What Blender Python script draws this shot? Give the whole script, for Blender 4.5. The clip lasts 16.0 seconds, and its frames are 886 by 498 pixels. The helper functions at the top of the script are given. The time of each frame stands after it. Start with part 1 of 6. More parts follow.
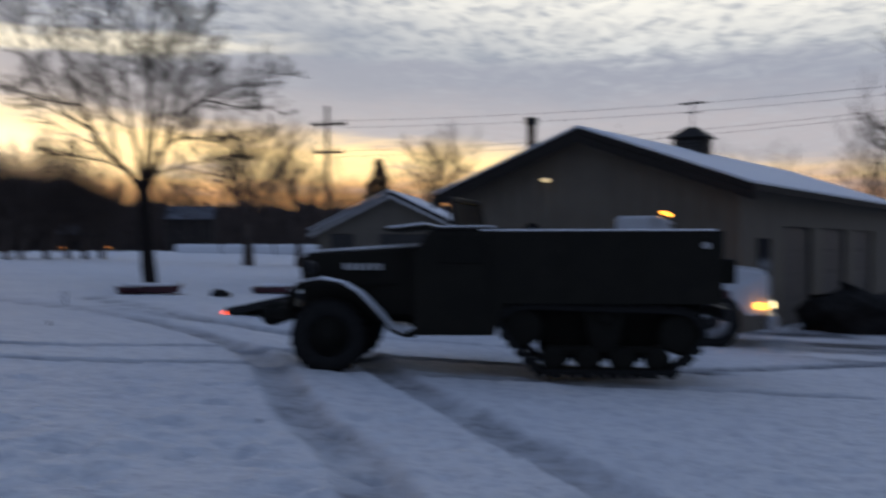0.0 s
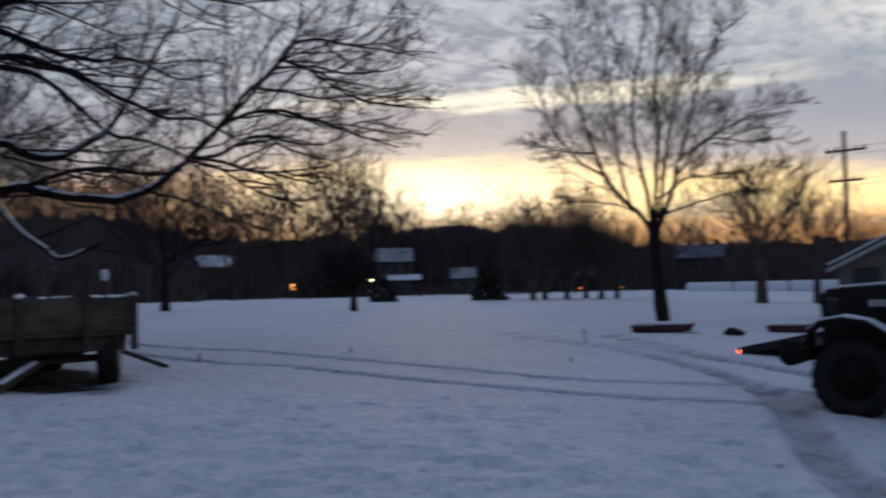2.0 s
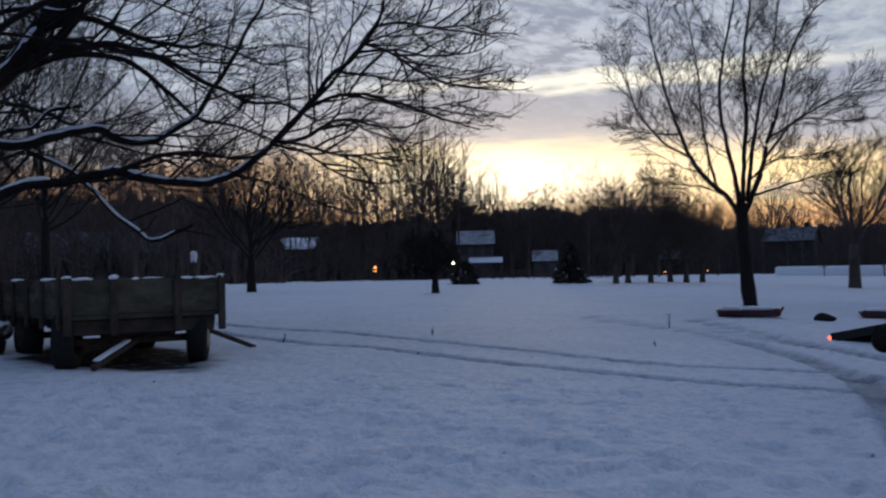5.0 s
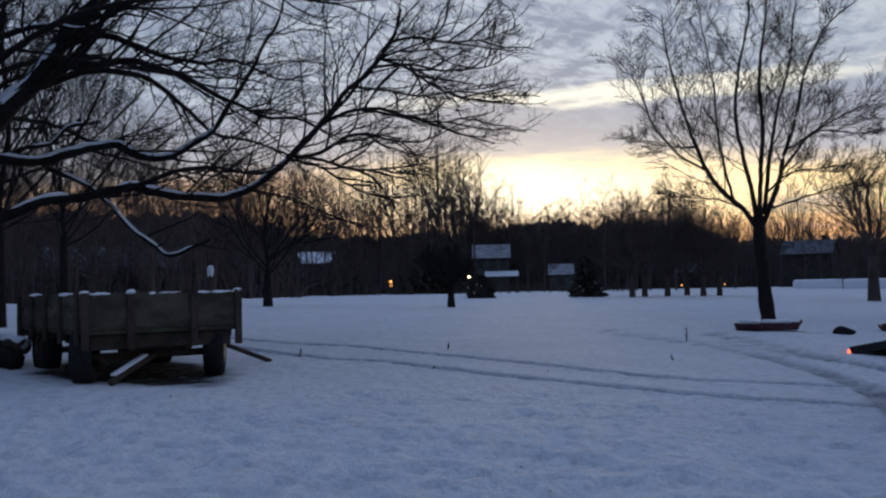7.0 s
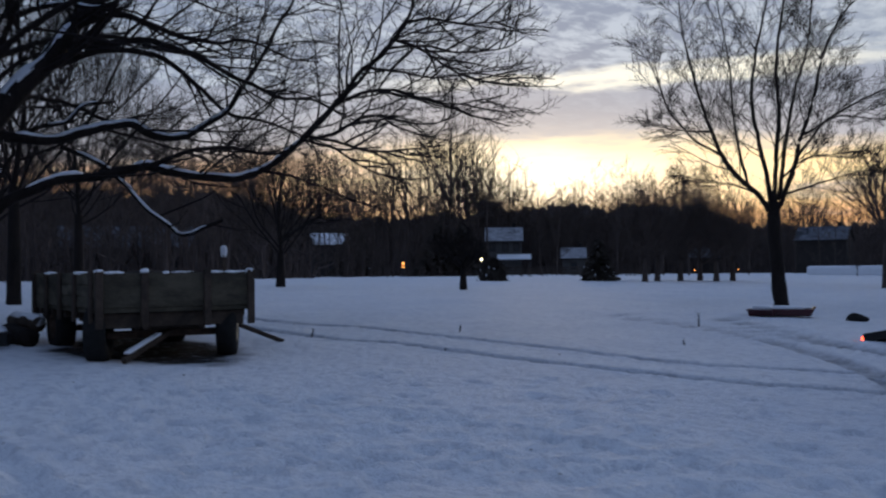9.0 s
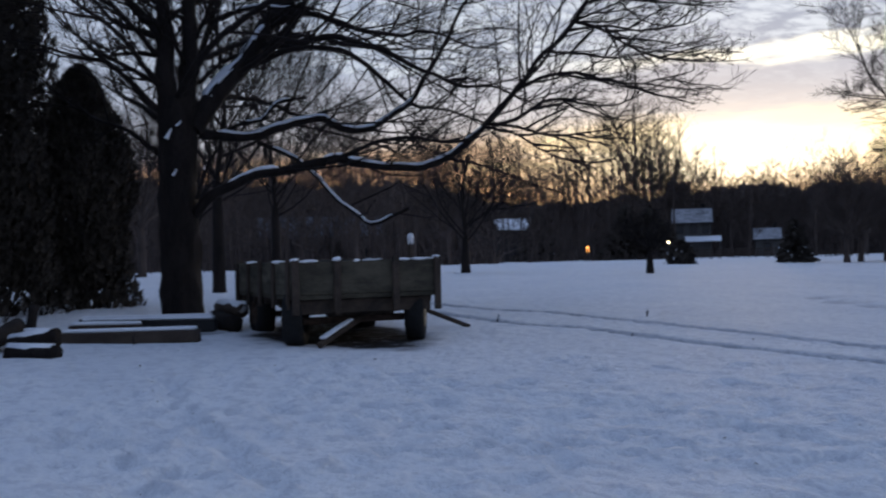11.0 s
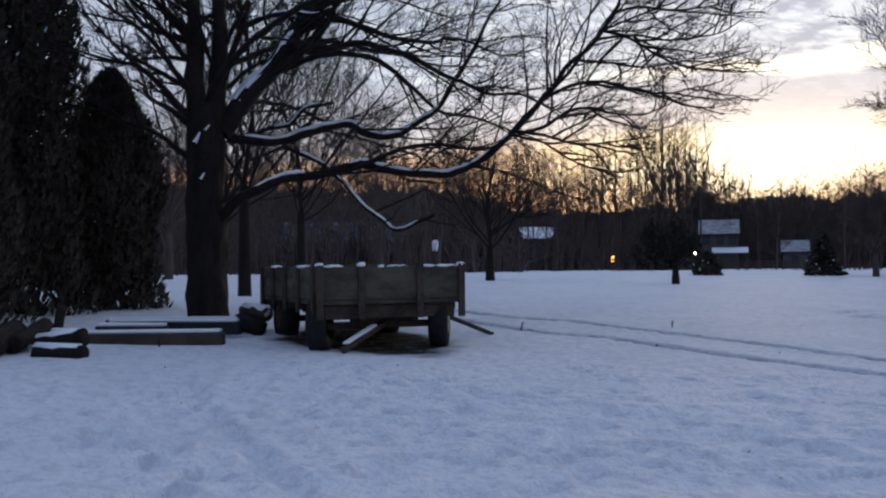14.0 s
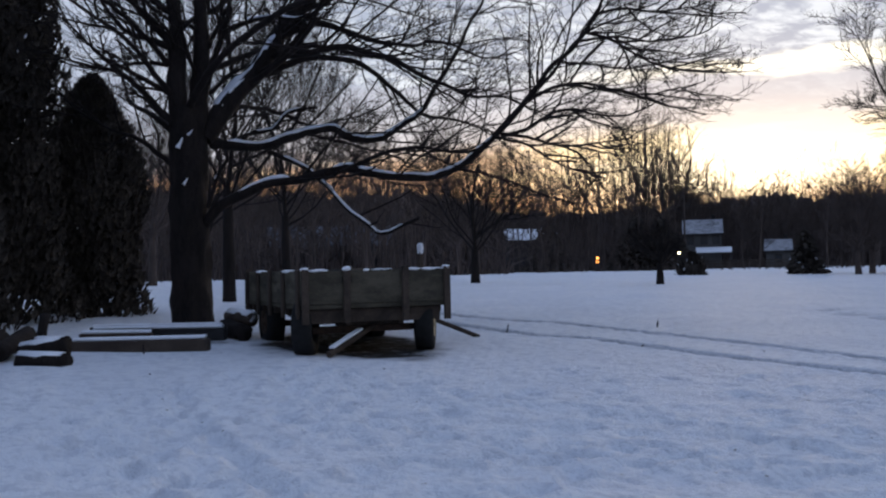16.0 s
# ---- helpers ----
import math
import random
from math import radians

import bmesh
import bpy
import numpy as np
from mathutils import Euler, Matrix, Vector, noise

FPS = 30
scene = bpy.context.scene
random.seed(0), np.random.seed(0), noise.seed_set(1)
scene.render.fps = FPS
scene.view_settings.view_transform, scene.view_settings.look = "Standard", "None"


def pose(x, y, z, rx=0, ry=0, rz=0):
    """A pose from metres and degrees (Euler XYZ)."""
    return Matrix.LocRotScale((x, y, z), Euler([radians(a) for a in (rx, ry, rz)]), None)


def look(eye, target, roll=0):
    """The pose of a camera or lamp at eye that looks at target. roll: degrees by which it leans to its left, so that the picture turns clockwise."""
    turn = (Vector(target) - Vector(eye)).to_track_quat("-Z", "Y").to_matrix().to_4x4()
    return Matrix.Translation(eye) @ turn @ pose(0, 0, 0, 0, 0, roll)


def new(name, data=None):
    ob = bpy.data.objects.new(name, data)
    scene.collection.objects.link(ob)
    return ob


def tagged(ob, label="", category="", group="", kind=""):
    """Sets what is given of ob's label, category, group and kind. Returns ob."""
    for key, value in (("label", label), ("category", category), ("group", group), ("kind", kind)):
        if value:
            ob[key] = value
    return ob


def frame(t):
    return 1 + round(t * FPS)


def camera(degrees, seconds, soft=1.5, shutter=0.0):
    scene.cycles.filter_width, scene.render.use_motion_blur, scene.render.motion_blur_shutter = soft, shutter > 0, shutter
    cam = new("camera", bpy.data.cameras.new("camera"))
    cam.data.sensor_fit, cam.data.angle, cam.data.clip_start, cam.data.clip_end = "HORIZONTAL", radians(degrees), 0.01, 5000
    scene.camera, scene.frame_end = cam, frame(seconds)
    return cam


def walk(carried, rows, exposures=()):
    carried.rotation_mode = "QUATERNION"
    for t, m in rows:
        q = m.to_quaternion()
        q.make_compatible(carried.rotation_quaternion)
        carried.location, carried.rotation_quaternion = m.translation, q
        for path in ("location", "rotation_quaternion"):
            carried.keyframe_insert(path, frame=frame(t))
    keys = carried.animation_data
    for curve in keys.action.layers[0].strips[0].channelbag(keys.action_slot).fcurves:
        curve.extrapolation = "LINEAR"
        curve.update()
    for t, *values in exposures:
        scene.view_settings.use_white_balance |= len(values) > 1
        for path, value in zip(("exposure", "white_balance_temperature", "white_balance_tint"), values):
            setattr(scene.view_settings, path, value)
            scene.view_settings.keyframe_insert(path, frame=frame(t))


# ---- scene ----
cam = camera(49.41, 16.0, soft=2.2, shutter=1.0)
# seconds, yaw, pitch, roll of the camera, which turns where it stands
PATH = [
    (0.0, 0.00, -0.25, 0.00),
    (0.5, 8.40, 0.78, 0.51),
    (1.0, 17.44, 1.16, 0.41),
    (1.5, 24.35, 1.94, 0.79),
    (2.0, 29.73, 2.37, 1.29),
    (2.5, 33.12, 2.26, 1.18),
    (3.0, 33.61, 2.14, 0.88),
    (3.2, 33.40, 2.25, 0.90),
    (5.3, 35.30, 1.10, 1.00),
    (5.5, 36.37, 1.09, 1.15),
    (6.0, 35.19, 0.66, 1.06),
    (6.5, 34.57, 1.61, 1.18),
    (7.0, 35.51, 2.28, 1.13),
    (7.5, 35.55, 0.91, 0.37),
    (8.0, 36.07, 0.29, 0.09),
    (8.5, 36.00, 1.08, 0.10),
    (9.0, 36.24, 1.24, 0.51),
    (9.5, 39.58, 1.35, 1.10),
    (10.0, 44.21, 0.82, 1.48),
    (10.2, 44.80, 0.70, 1.55),
    (12.3, 50.06, 0.63, 0.95),
    (12.5, 49.98, 0.65, 0.89),
    (13.0, 49.41, 0.76, 0.67),
    (13.5, 49.05, 0.96, 0.58),
    (14.0, 48.61, 0.98, 0.48),
    (14.5, 48.50, 0.89, 0.82),
    (15.0, 48.33, 1.04, 1.00),
    (15.5, 47.99, 1.19, 1.01),
    (16.0, 47.73, 1.14, 1.18),
]
EXPOSURES = [(0.0, 0.25, 6500, 10), (3.0, 0.2, 6400, 10), (5.3, 0.22, 6000, 9), (9.0, 0.24, 6000, 9), (10.2, 0.4, 6050, 9), (12.3, 0.92, 6450, 10), (16.0, 0.88, 6500, 10)]
EYE = 1.65
walk(cam, [(t, pose(0, 0, EYE, 90 + p, r, a)) for t, a, p, r in PATH], EXPOSURES)

# ---- world, sun ----
SUN_AZ, SUN_EL = 31.0, 4.5   # degrees left of the y axis, above the horizon


def toward(az, el):
    return Vector((-math.sin(radians(az)) * math.cos(radians(el)), math.cos(radians(az)) * math.cos(radians(el)), math.sin(radians(el))))


class Nodes:
    """Short-hand for building node trees."""

    def __init__(self, tree):
        self.t = tree
        tree.nodes.clear()

    def add(self, kind, sets=(), **ins):
        n = self.t.nodes.new(kind)
        for k, v in dict(sets).items():
            setattr(n, k, v)
        for k, v in ins.items():
            k = k.replace("_", " ")
            sock = n.inputs[int(k[1:])] if k[0] == "i" and k[1:].isdigit() else n.inputs[k]
            if isinstance(v, bpy.types.NodeSocket):
                self.t.links.new(v, sock)
            else:
                sock.default_value = v
        return n

    def math(self, op, a, b=0.0, c=0.0, clamp=False):
        return self.add("ShaderNodeMath", {"operation": op, "use_clamp": clamp}, i0=a, i1=b, i2=c).outputs[0]

    def smooth(self, x, lo, hi, a=0.0, b=1.0):
        n = self.add("ShaderNodeMapRange", {"interpolation_type": "SMOOTHSTEP"}, i0=x, i1=lo, i2=hi, i3=a, i4=b)
        return n.outputs[0]

    def mix(self, f, a, b, kind="MIX"):
        n = self.add("ShaderNodeMix", {"data_type": "RGBA", "blend_type": kind}, i0=f, i6=a, i7=b)
        return n.outputs[2]

    def noise(self, vec, scale, detail=4.0, rough=0.55, distort=0.0):
        return self.add("ShaderNodeTexNoise", Vector=vec, Scale=scale, Detail=detail, Roughness=rough, Distortion=distort).outputs[0]


def build_world():
    w = bpy.data.worlds.new("dusk_sky")
    scene.world = w
    w.use_nodes = True
    n = Nodes(w.node_tree)
    d = n.add("ShaderNodeTexCoord").outputs["Generated"]
    s = n.add("ShaderNodeSeparateXYZ", i0=d)
    x, y, z = s.outputs
    sky = n.add("ShaderNodeTexSky", {"sky_type": "NISHITA", "sun_disc": False, "sun_elevation": radians(SUN_EL), "sun_rotation": radians(-SUN_AZ)}).outputs[0]
    sky = n.mix(1.0, sky, (0.10, 0.10, 0.10, 1), "MULTIPLY")
    # angle from the sun's bearing and height over the horizon, in degrees
    sv = toward(SUN_AZ, 0)
    along = n.math("ADD", n.math("MULTIPLY", x, sv.x), n.math("MULTIPLY", y, sv.y))
    across = n.math("ADD", n.math("MULTIPLY", x, sv.y), n.math("MULTIPLY", y, -sv.x))
    az = n.math("MULTIPLY", n.math("ARCTAN2", across, along), 57.3)
    el = n.math("MULTIPLY", n.math("ARCSINE", z), 57.3)
    aaz = n.math("ABSOLUTE", az)
    # cloud sheet on a plane overhead
    zz = n.math("ADD", n.math("MAXIMUM", z, 0.0), 0.09)
    cx, cy = n.math("DIVIDE", x, zz), n.math("DIVIDE", y, zz)
    plane = n.add("ShaderNodeCombineXYZ", i0=cx, i1=cy, i2=0.0).outputs[0]
    turned = n.add("ShaderNodeMapping", Vector=plane, Rotation=(0, 0, radians(28)), Scale=(1.0, 0.66, 1.0)).outputs[0]
    big = n.noise(turned, 0.8, 3.0, 0.5, 0.4)
    puff = n.noise(turned, 10.0, 5.0, 0.62, 0.8)
    ripple = n.noise(turned, 22.0, 3.0, 0.6, 0.3)
    tex = n.math("ADD", n.math("MULTIPLY", puff, 0.65), n.math("MULTIPLY", ripple, 0.35))
    light = n.math("MULTIPLY", n.smooth(tex, 0.40, 0.61), n.smooth(big, 0.25, 0.7))
    cloud = n.mix(light, (0.235, 0.272, 0.355, 1), (0.50, 0.535, 0.59, 1))
    # whiter sheet to the right of the sun, high up
    sheet = n.math("MULTIPLY", n.smooth(az, 10.0, 38.0), n.math("MULTIPLY", n.smooth(el, 8.0, 15.0), n.smooth(big, 0.22, 0.5)))
    cloud = n.mix(n.math("MULTIPLY", sheet, n.smooth(tex, 0.28, 0.58, 0.25, 1.0)), cloud, (0.90, 0.87, 0.79, 1))
    # wavering height for the cloud edges
    wob = n.noise(n.add("ShaderNodeCombineXYZ", i0=n.math("MULTIPLY", az, 0.09), i1=n.math("MULTIPLY", el, 0.5), i2=0.0).outputs[0], 1.6, 5.0, 0.6)
    el2 = n.math("ADD", el, n.math("MULTIPLY", n.math("SUBTRACT", wob, 0.5), 2.6))
    # lower grey-mauve layer
    low = n.smooth(el2, 11.2, 10.2)
    cloud = n.mix(n.math("MULTIPLY", low, n.smooth(puff, 0.3, 0.7, 0.95, 0.7)), cloud, n.mix(n.smooth(el2, 6.5, 10.0), (0.46, 0.425, 0.455, 1), (0.315, 0.33, 0.40, 1)))
    # bright streak below the upper layer
    stc = n.math("SUBTRACT", n.math("ABSOLUTE", n.math("SUBTRACT", el2, n.math("ADD", 11.0, n.math("MULTIPLY", az, 0.02)))), 0.0)
    streak = n.math("MULTIPLY", n.smooth(stc, 0.80, 0.12), n.smooth(n.math("ABSOLUTE", n.math("SUBTRACT", az, 7.0)), 20.0, 4.0))
    cloud = n.mix(streak, cloud, (0.98, 0.90, 0.73, 1))
    cloud = n.mix(n.smooth(az, -14.0, -44.0, 0.0, 0.75), cloud, (0.25, 0.285, 0.38, 1))
    # open clear band at the horizon with the sunset glow
    top = n.math("MAXIMUM", n.math("SUBTRACT", 7.4, n.math("MULTIPLY", n.math("MAXIMUM", n.math("SUBTRACT", aaz, 6.0), 0.0), 0.070)), 4.4)
    band = n.smooth(n.math("SUBTRACT", el2, top), 0.9, -0.7)
    warm = n.mix(n.smooth(el2, 3.2, 6.6), (0.95, 0.40, 0.15, 1), (1.12, 0.84, 0.44, 1))
    warm = n.mix(n.smooth(az, -2.0, -15.0), warm, n.mix(n.smooth(el2, 3.5, 8.0), (0.88, 0.42, 0.20, 1), (0.92, 0.62, 0.42, 1)))
    warm = n.mix(n.smooth(az, 5.0, 16.0), warm, n.mix(n.smooth(el2, 2.6, 4.8), (1.0, 0.46, 0.17, 1), (1.38, 0.97, 0.46, 1)))
    warm = n.mix(n.smooth(aaz, 34.0, 80.0), warm, (0.50, 0.42, 0.42, 1))
    bars = n.noise(n.add("ShaderNodeCombineXYZ", i0=n.math("MULTIPLY", az, 0.10), i1=n.math("MULTIPLY", el, 0.85), i2=3.0).outputs[0], 1.3, 5.0, 0.6, 0.4)
    warm = n.mix(n.smooth(bars, 0.52, 0.68, 0.0, 0.60), warm, (0.55, 0.37, 0.28, 1))
    warm = n.mix(n.smooth(bars, 0.46, 0.34, 0.0, 0.6), warm, (1.15, 0.88, 0.45, 1))
    cloud = n.mix(n.math("MULTIPLY", band, n.smooth(wob, 0.2, 0.5)), cloud, warm)
    # hot patch where the hidden sun stands
    da, de = n.math("DIVIDE", az, 8.5), n.math("DIVIDE", n.math("SUBTRACT", el2, 5.0), 1.9)
    core = n.math("POWER", 2.718, n.math("MULTIPLY", n.math("ADD", n.math("MULTIPLY", da, da), n.math("MULTIPLY", de, de)), -1.0))
    da2, de2 = n.math("DIVIDE", az, 24.0), n.math("DIVIDE", n.math("SUBTRACT", el, 5.0), 4.5)
    halo = n.math("POWER", 2.718, n.math("MULTIPLY", n.math("ADD", n.math("MULTIPLY", da2, da2), n.math("MULTIPLY", de2, de2)), -1.0))
    cloud = n.mix(n.math("MULTIPLY", halo, 0.13), cloud, (1.0, 0.82, 0.55, 1))
    cloud = n.mix(n.math("MULTIPLY", core, 0.95), cloud, (1.75, 1.50, 1.05, 1))
    # away from the sun and overhead the dusk is a plain blue grey
    back = n.smooth(along, 0.25, -0.5)
    cloud = n.mix(back, cloud, (0.09, 0.10, 0.135, 1))
    cloud = n.mix(n.smooth(el, 17.0, 34.0), cloud, (0.168, 0.225, 0.372, 1))
    col = n.mix(0.93, sky, cloud)
    bg = n.add("ShaderNodeBackground", Color=col, Strength=SKY_STRENGTH)
    n.add("ShaderNodeOutputWorld", Surface=bg.outputs[0])


SKY_STRENGTH = 1.0
build_world()
sun = bpy.data.lights.new("sun", "SUN")
sun.energy, sun.angle, sun.color = 0.5, radians(12), (1.0, 0.72, 0.42)
new("sun", sun).matrix_world = look(toward(SUN_AZ, SUN_EL) * 100, (0, 0, 0))


# ---- materials ----
def mat(name, col, rough=0.7, metal=0.0, scale=6.0, amount=0.35, bump=0.2, fine=60.0, stain=None, stretch=(1, 1, 1), coat=0.0, vary=0.0, space="Object"):
    m = bpy.data.materials.new(name)
    m.use_nodes = True
    n = Nodes(m.node_tree)
    tc = n.add("ShaderNodeTexCoord").outputs[space]
    tc = n.add("ShaderNodeMapping", Vector=tc, Scale=stretch).outputs[0]
    a, b = n.noise(tc, scale, 5.0, 0.6), n.noise(tc, fine, 3.0, 0.6)
    dark = tuple(c * (1 - amount) for c in col) + (1,)
    lite = tuple(min(1, c * (1 + amount)) for c in col) + (1,)
    base = n.mix(n.smooth(n.math("ADD", n.math("MULTIPLY", a, 0.7), n.math("MULTIPLY", b, 0.3)), 0.3, 0.7), dark, lite)
    if stain:
        base = n.mix(n.smooth(n.noise(tc, scale * 0.4, 6.0, 0.65, 0.6), 0.5, 0.68), base, (*stain, 1))
    if vary:
        r = n.add("ShaderNodeObjectInfo").outputs["Random"]
        base = n.mix(n.math("MULTIPLY", r, vary), base, tuple(c * 0.5 for c in col) + (1,))
    rr = n.math("ADD", rough - 0.08, n.math("MULTIPLY", a, 0.16))
    bm = n.add("ShaderNodeBump", Strength=bump, Distance=0.02, Height=n.math("ADD", a, n.math("MULTIPLY", b, 0.5)))
    p = n.add("ShaderNodeBsdfPrincipled", Base_Color=base, Roughness=rr, Metallic=metal, Normal=bm.outputs[0], Coat_Weight=coat, Specular_IOR_Level=0.2 if rough > 0.7 and not metal else 0.5)
    n.add("ShaderNodeOutputMaterial", Surface=p.outputs[0])
    return m


def glow(name, col, strength):
    m = bpy.data.materials.new(name)
    m.use_nodes = True
    n = Nodes(m.node_tree)
    e = n.add("ShaderNodeEmission", Color=(*col, 1), Strength=strength)
    n.add("ShaderNodeOutputMaterial", Surface=e.outputs[0])
    return m


def glass(name, col=(0.02, 0.025, 0.03)):
    m = bpy.data.materials.new(name)
    m.use_nodes = True
    n = Nodes(m.node_tree)
    p = n.add("ShaderNodeBsdfPrincipled", Base_Color=(*col, 1), Roughness=0.06, IOR=1.5)
    n.add("ShaderNodeOutputMaterial", Surface=p.outputs[0])
    return m


def snow_ground():
    m = bpy.data.materials.new("snow_field")
    m.use_nodes = True
    n = Nodes(m.node_tree)
    tc = n.add("ShaderNodeTexCoord").outputs["Object"]
    worn = n.add("ShaderNodeAttribute", {"attribute_name": "worn"}).outputs["Fac"]
    a, b, c = n.noise(tc, 0.5, 4.0, 0.6), n.noise(tc, 5.5, 5.0, 0.7), n.noise(tc, 26.0, 3.0, 0.7)
    base = n.mix(n.smooth(a, 0.3, 0.7), (0.74, 0.76, 0.79, 1), (0.82, 0.83, 0.84, 1))
    base = n.mix(n.smooth(b, 0.46, 0.64, 0.0, 0.75), base, (0.58, 0.60, 0.64, 1))
    d = n.noise(tc, 14.0, 3.0, 0.6)
    base = n.mix(n.smooth(d, 0.50, 0.66, 0.0, 0.35), base, (0.54, 0.56, 0.60, 1))
    # packed snow with earth and grass showing in the ruts, darker for shaded walls
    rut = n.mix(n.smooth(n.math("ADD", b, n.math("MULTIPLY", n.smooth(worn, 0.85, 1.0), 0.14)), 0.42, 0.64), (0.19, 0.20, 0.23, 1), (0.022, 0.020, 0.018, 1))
    # full wear goes near black: the wagon's shade is in this earth tone
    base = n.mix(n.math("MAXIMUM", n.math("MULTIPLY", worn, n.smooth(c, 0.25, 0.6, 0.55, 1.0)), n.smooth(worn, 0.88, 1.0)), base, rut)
    # a few grass blades and crumbs through the cover
    speck = n.smooth(n.noise(tc, 13.0, 2.0, 0.5), 0.735, 0.77)
    base = n.mix(n.math("MULTIPLY", speck, 0.7), base, (0.16, 0.14, 0.10, 1))
    h = n.math("ADD", n.math("MULTIPLY", b, 1.0), n.math("MULTIPLY", c, 0.22))
    bp = n.add("ShaderNodeBump", Strength=0.8, Distance=0.10, Height=h)
    p = n.add("ShaderNodeBsdfPrincipled", Base_Color=base, Roughness=0.75, Normal=bp.outputs[0], Specular_IOR_Level=n.smooth(worn, 0.0, 0.7, 0.35, 0.02))
    n.add("ShaderNodeOutputMaterial", Surface=p.outputs[0])
    return m


M_SNOWFIELD = snow_ground()
M_SNOW = mat("lying_snow", (0.80, 0.82, 0.85), 0.7, scale=5, amount=0.06, bump=0.5, fine=40)
M_ROOFSNOW = mat("thin_roof_snow", (0.29, 0.295, 0.31), 0.8, scale=1.2, amount=0.35, bump=0.2, stain=(0.09, 0.09, 0.095))
# darker copy of the roof snow: gloom of tree-screened roofs put into colour
M_ROOFDIM = mat("dimmed_roof_snow", (0.13, 0.135, 0.15), 0.8, scale=1.0, amount=0.5, bump=0.2, stain=(0.04, 0.04, 0.045))
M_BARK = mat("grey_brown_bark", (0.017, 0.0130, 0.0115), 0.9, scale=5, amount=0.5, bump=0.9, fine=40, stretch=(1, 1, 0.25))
# far bark and brush: distance haze is put into a paler base colour
M_BARKHAZE = mat("hazed_bark", (0.074, 0.057, 0.049), 0.9, scale=1, amount=0.4, bump=0.2)
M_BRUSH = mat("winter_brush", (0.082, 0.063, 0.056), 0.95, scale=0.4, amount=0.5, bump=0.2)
M_EVERGREEN = mat("evergreen_scales", (0.060, 0.050, 0.041), 0.9, scale=3, amount=0.6, bump=0.5)
M_SIDING = mat("putty_painted_siding", (0.155, 0.138, 0.112), 0.75, scale=1.2, amount=0.12, bump=0.15, fine=30)
M_FASCIA = mat("dark_fascia", (0.024, 0.021, 0.019), 0.75, scale=4, amount=0.2)
M_TRIM = mat("pale_trim", (0.45, 0.45, 0.45), 0.6, scale=4, amount=0.12)
M_DARK = mat("dark_door_paint", (0.028, 0.027, 0.026), 0.5, scale=3, amount=0.25)
M_PLANK = mat("weathered_wagon_board", (0.098, 0.086, 0.062), 0.85, scale=3.4, amount=0.7, bump=0.6, fine=45, stain=(0.026, 0.024, 0.020), stretch=(0.6, 0.6, 1.6), vary=0.5)
M_BEAM = mat("grey_timber", (0.062, 0.047, 0.037), 0.9, scale=3, amount=0.4, bump=0.6, fine=40, stain=(0.028, 0.024, 0.02))
M_RUST = mat("rusty_steel", (0.07, 0.045, 0.032), 0.8, 0.3, scale=9, amount=0.5, bump=0.4)
M_STEEL = mat("black_steel", (0.020, 0.020, 0.021), 0.55, 0.5, scale=8, amount=0.3, bump=0.2)
M_TYRE = mat("tyre_rubber", (0.016, 0.016, 0.016), 0.85, scale=12, amount=0.3, bump=0.4)
M_RIM = mat("faded_cream_rim", (0.36, 0.30, 0.19), 0.6, scale=9, amount=0.3, stain=(0.12, 0.07, 0.04))
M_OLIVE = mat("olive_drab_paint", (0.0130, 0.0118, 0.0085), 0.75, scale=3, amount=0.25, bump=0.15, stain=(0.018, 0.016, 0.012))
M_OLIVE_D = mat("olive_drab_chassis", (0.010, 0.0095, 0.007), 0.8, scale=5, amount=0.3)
M_WHITE = mat("white_lorry_paint", (0.52, 0.54, 0.57), 0.35, scale=2, amount=0.05, bump=0.02, stain=(0.36, 0.36, 0.37), coat=0.3)
M_CHROME = mat("dull_chrome", (0.45, 0.45, 0.47), 0.3, 0.9, scale=8, amount=0.2)
M_GLASS = glass("dark_glass")
M_BLUE = mat("blue_lettering", (0.03, 0.04, 0.09), 0.5)
M_RED = mat("red_plastic", (0.050, 0.007, 0.013), 0.4, scale=4, amount=0.25, bump=0.05)
M_CLOTH = mat("dark_canvas", (0.020, 0.019, 0.018), 0.95, scale=7, amount=0.4, bump=0.7)
G_WINDOW = glow("lit_window", (1.0, 0.72, 0.22), 2.2)
G_AMBER = glow("amber_lamp", (1.0, 0.36, 0.04), 5.0)
G_HEAD = glow("headlamp", (1.0, 0.80, 0.42), 7.0)
G_RED = glow("red_lamp", (1.0, 0.10, 0.04), 4.0)
G_PORCH = glow("porch_lamp", (1.0, 0.78, 0.45), 8.0)
G_FIRE = glow("orange_lamp", (1.0, 0.35, 0.08), 2.5)


# ---- building blocks ----
def join(verts, faces, bm=None):
    bm = bm or bmesh.new()
    vs = [bm.verts.new(v) for v in verts]
    for f in faces:
        bm.faces.new([vs[i] for i in f])
    return bm


def box(sx, sy, sz, at=(0, 0, 0), bevel=0.01, m=None, bm=None):
    """A block with chamfered edges, centred in x and y on at, standing on at's z."""
    b = bmesh.new()
    bmesh.ops.create_cube(b, size=1, matrix=Matrix.Translation((at[0], at[1], at[2] + sz / 2)) @ Matrix.Diagonal((sx, sy, sz, 1)))
    if bevel:
        bmesh.ops.bevel(b, geom=b.edges[:], offset=min(bevel, 0.3 * min(sx, sy, sz)), segments=2 if bevel > 0.03 else 1, affect="EDGES", profile=0.6)
    if m is not None:
        b.transform(m)
    return merge(b, bm)


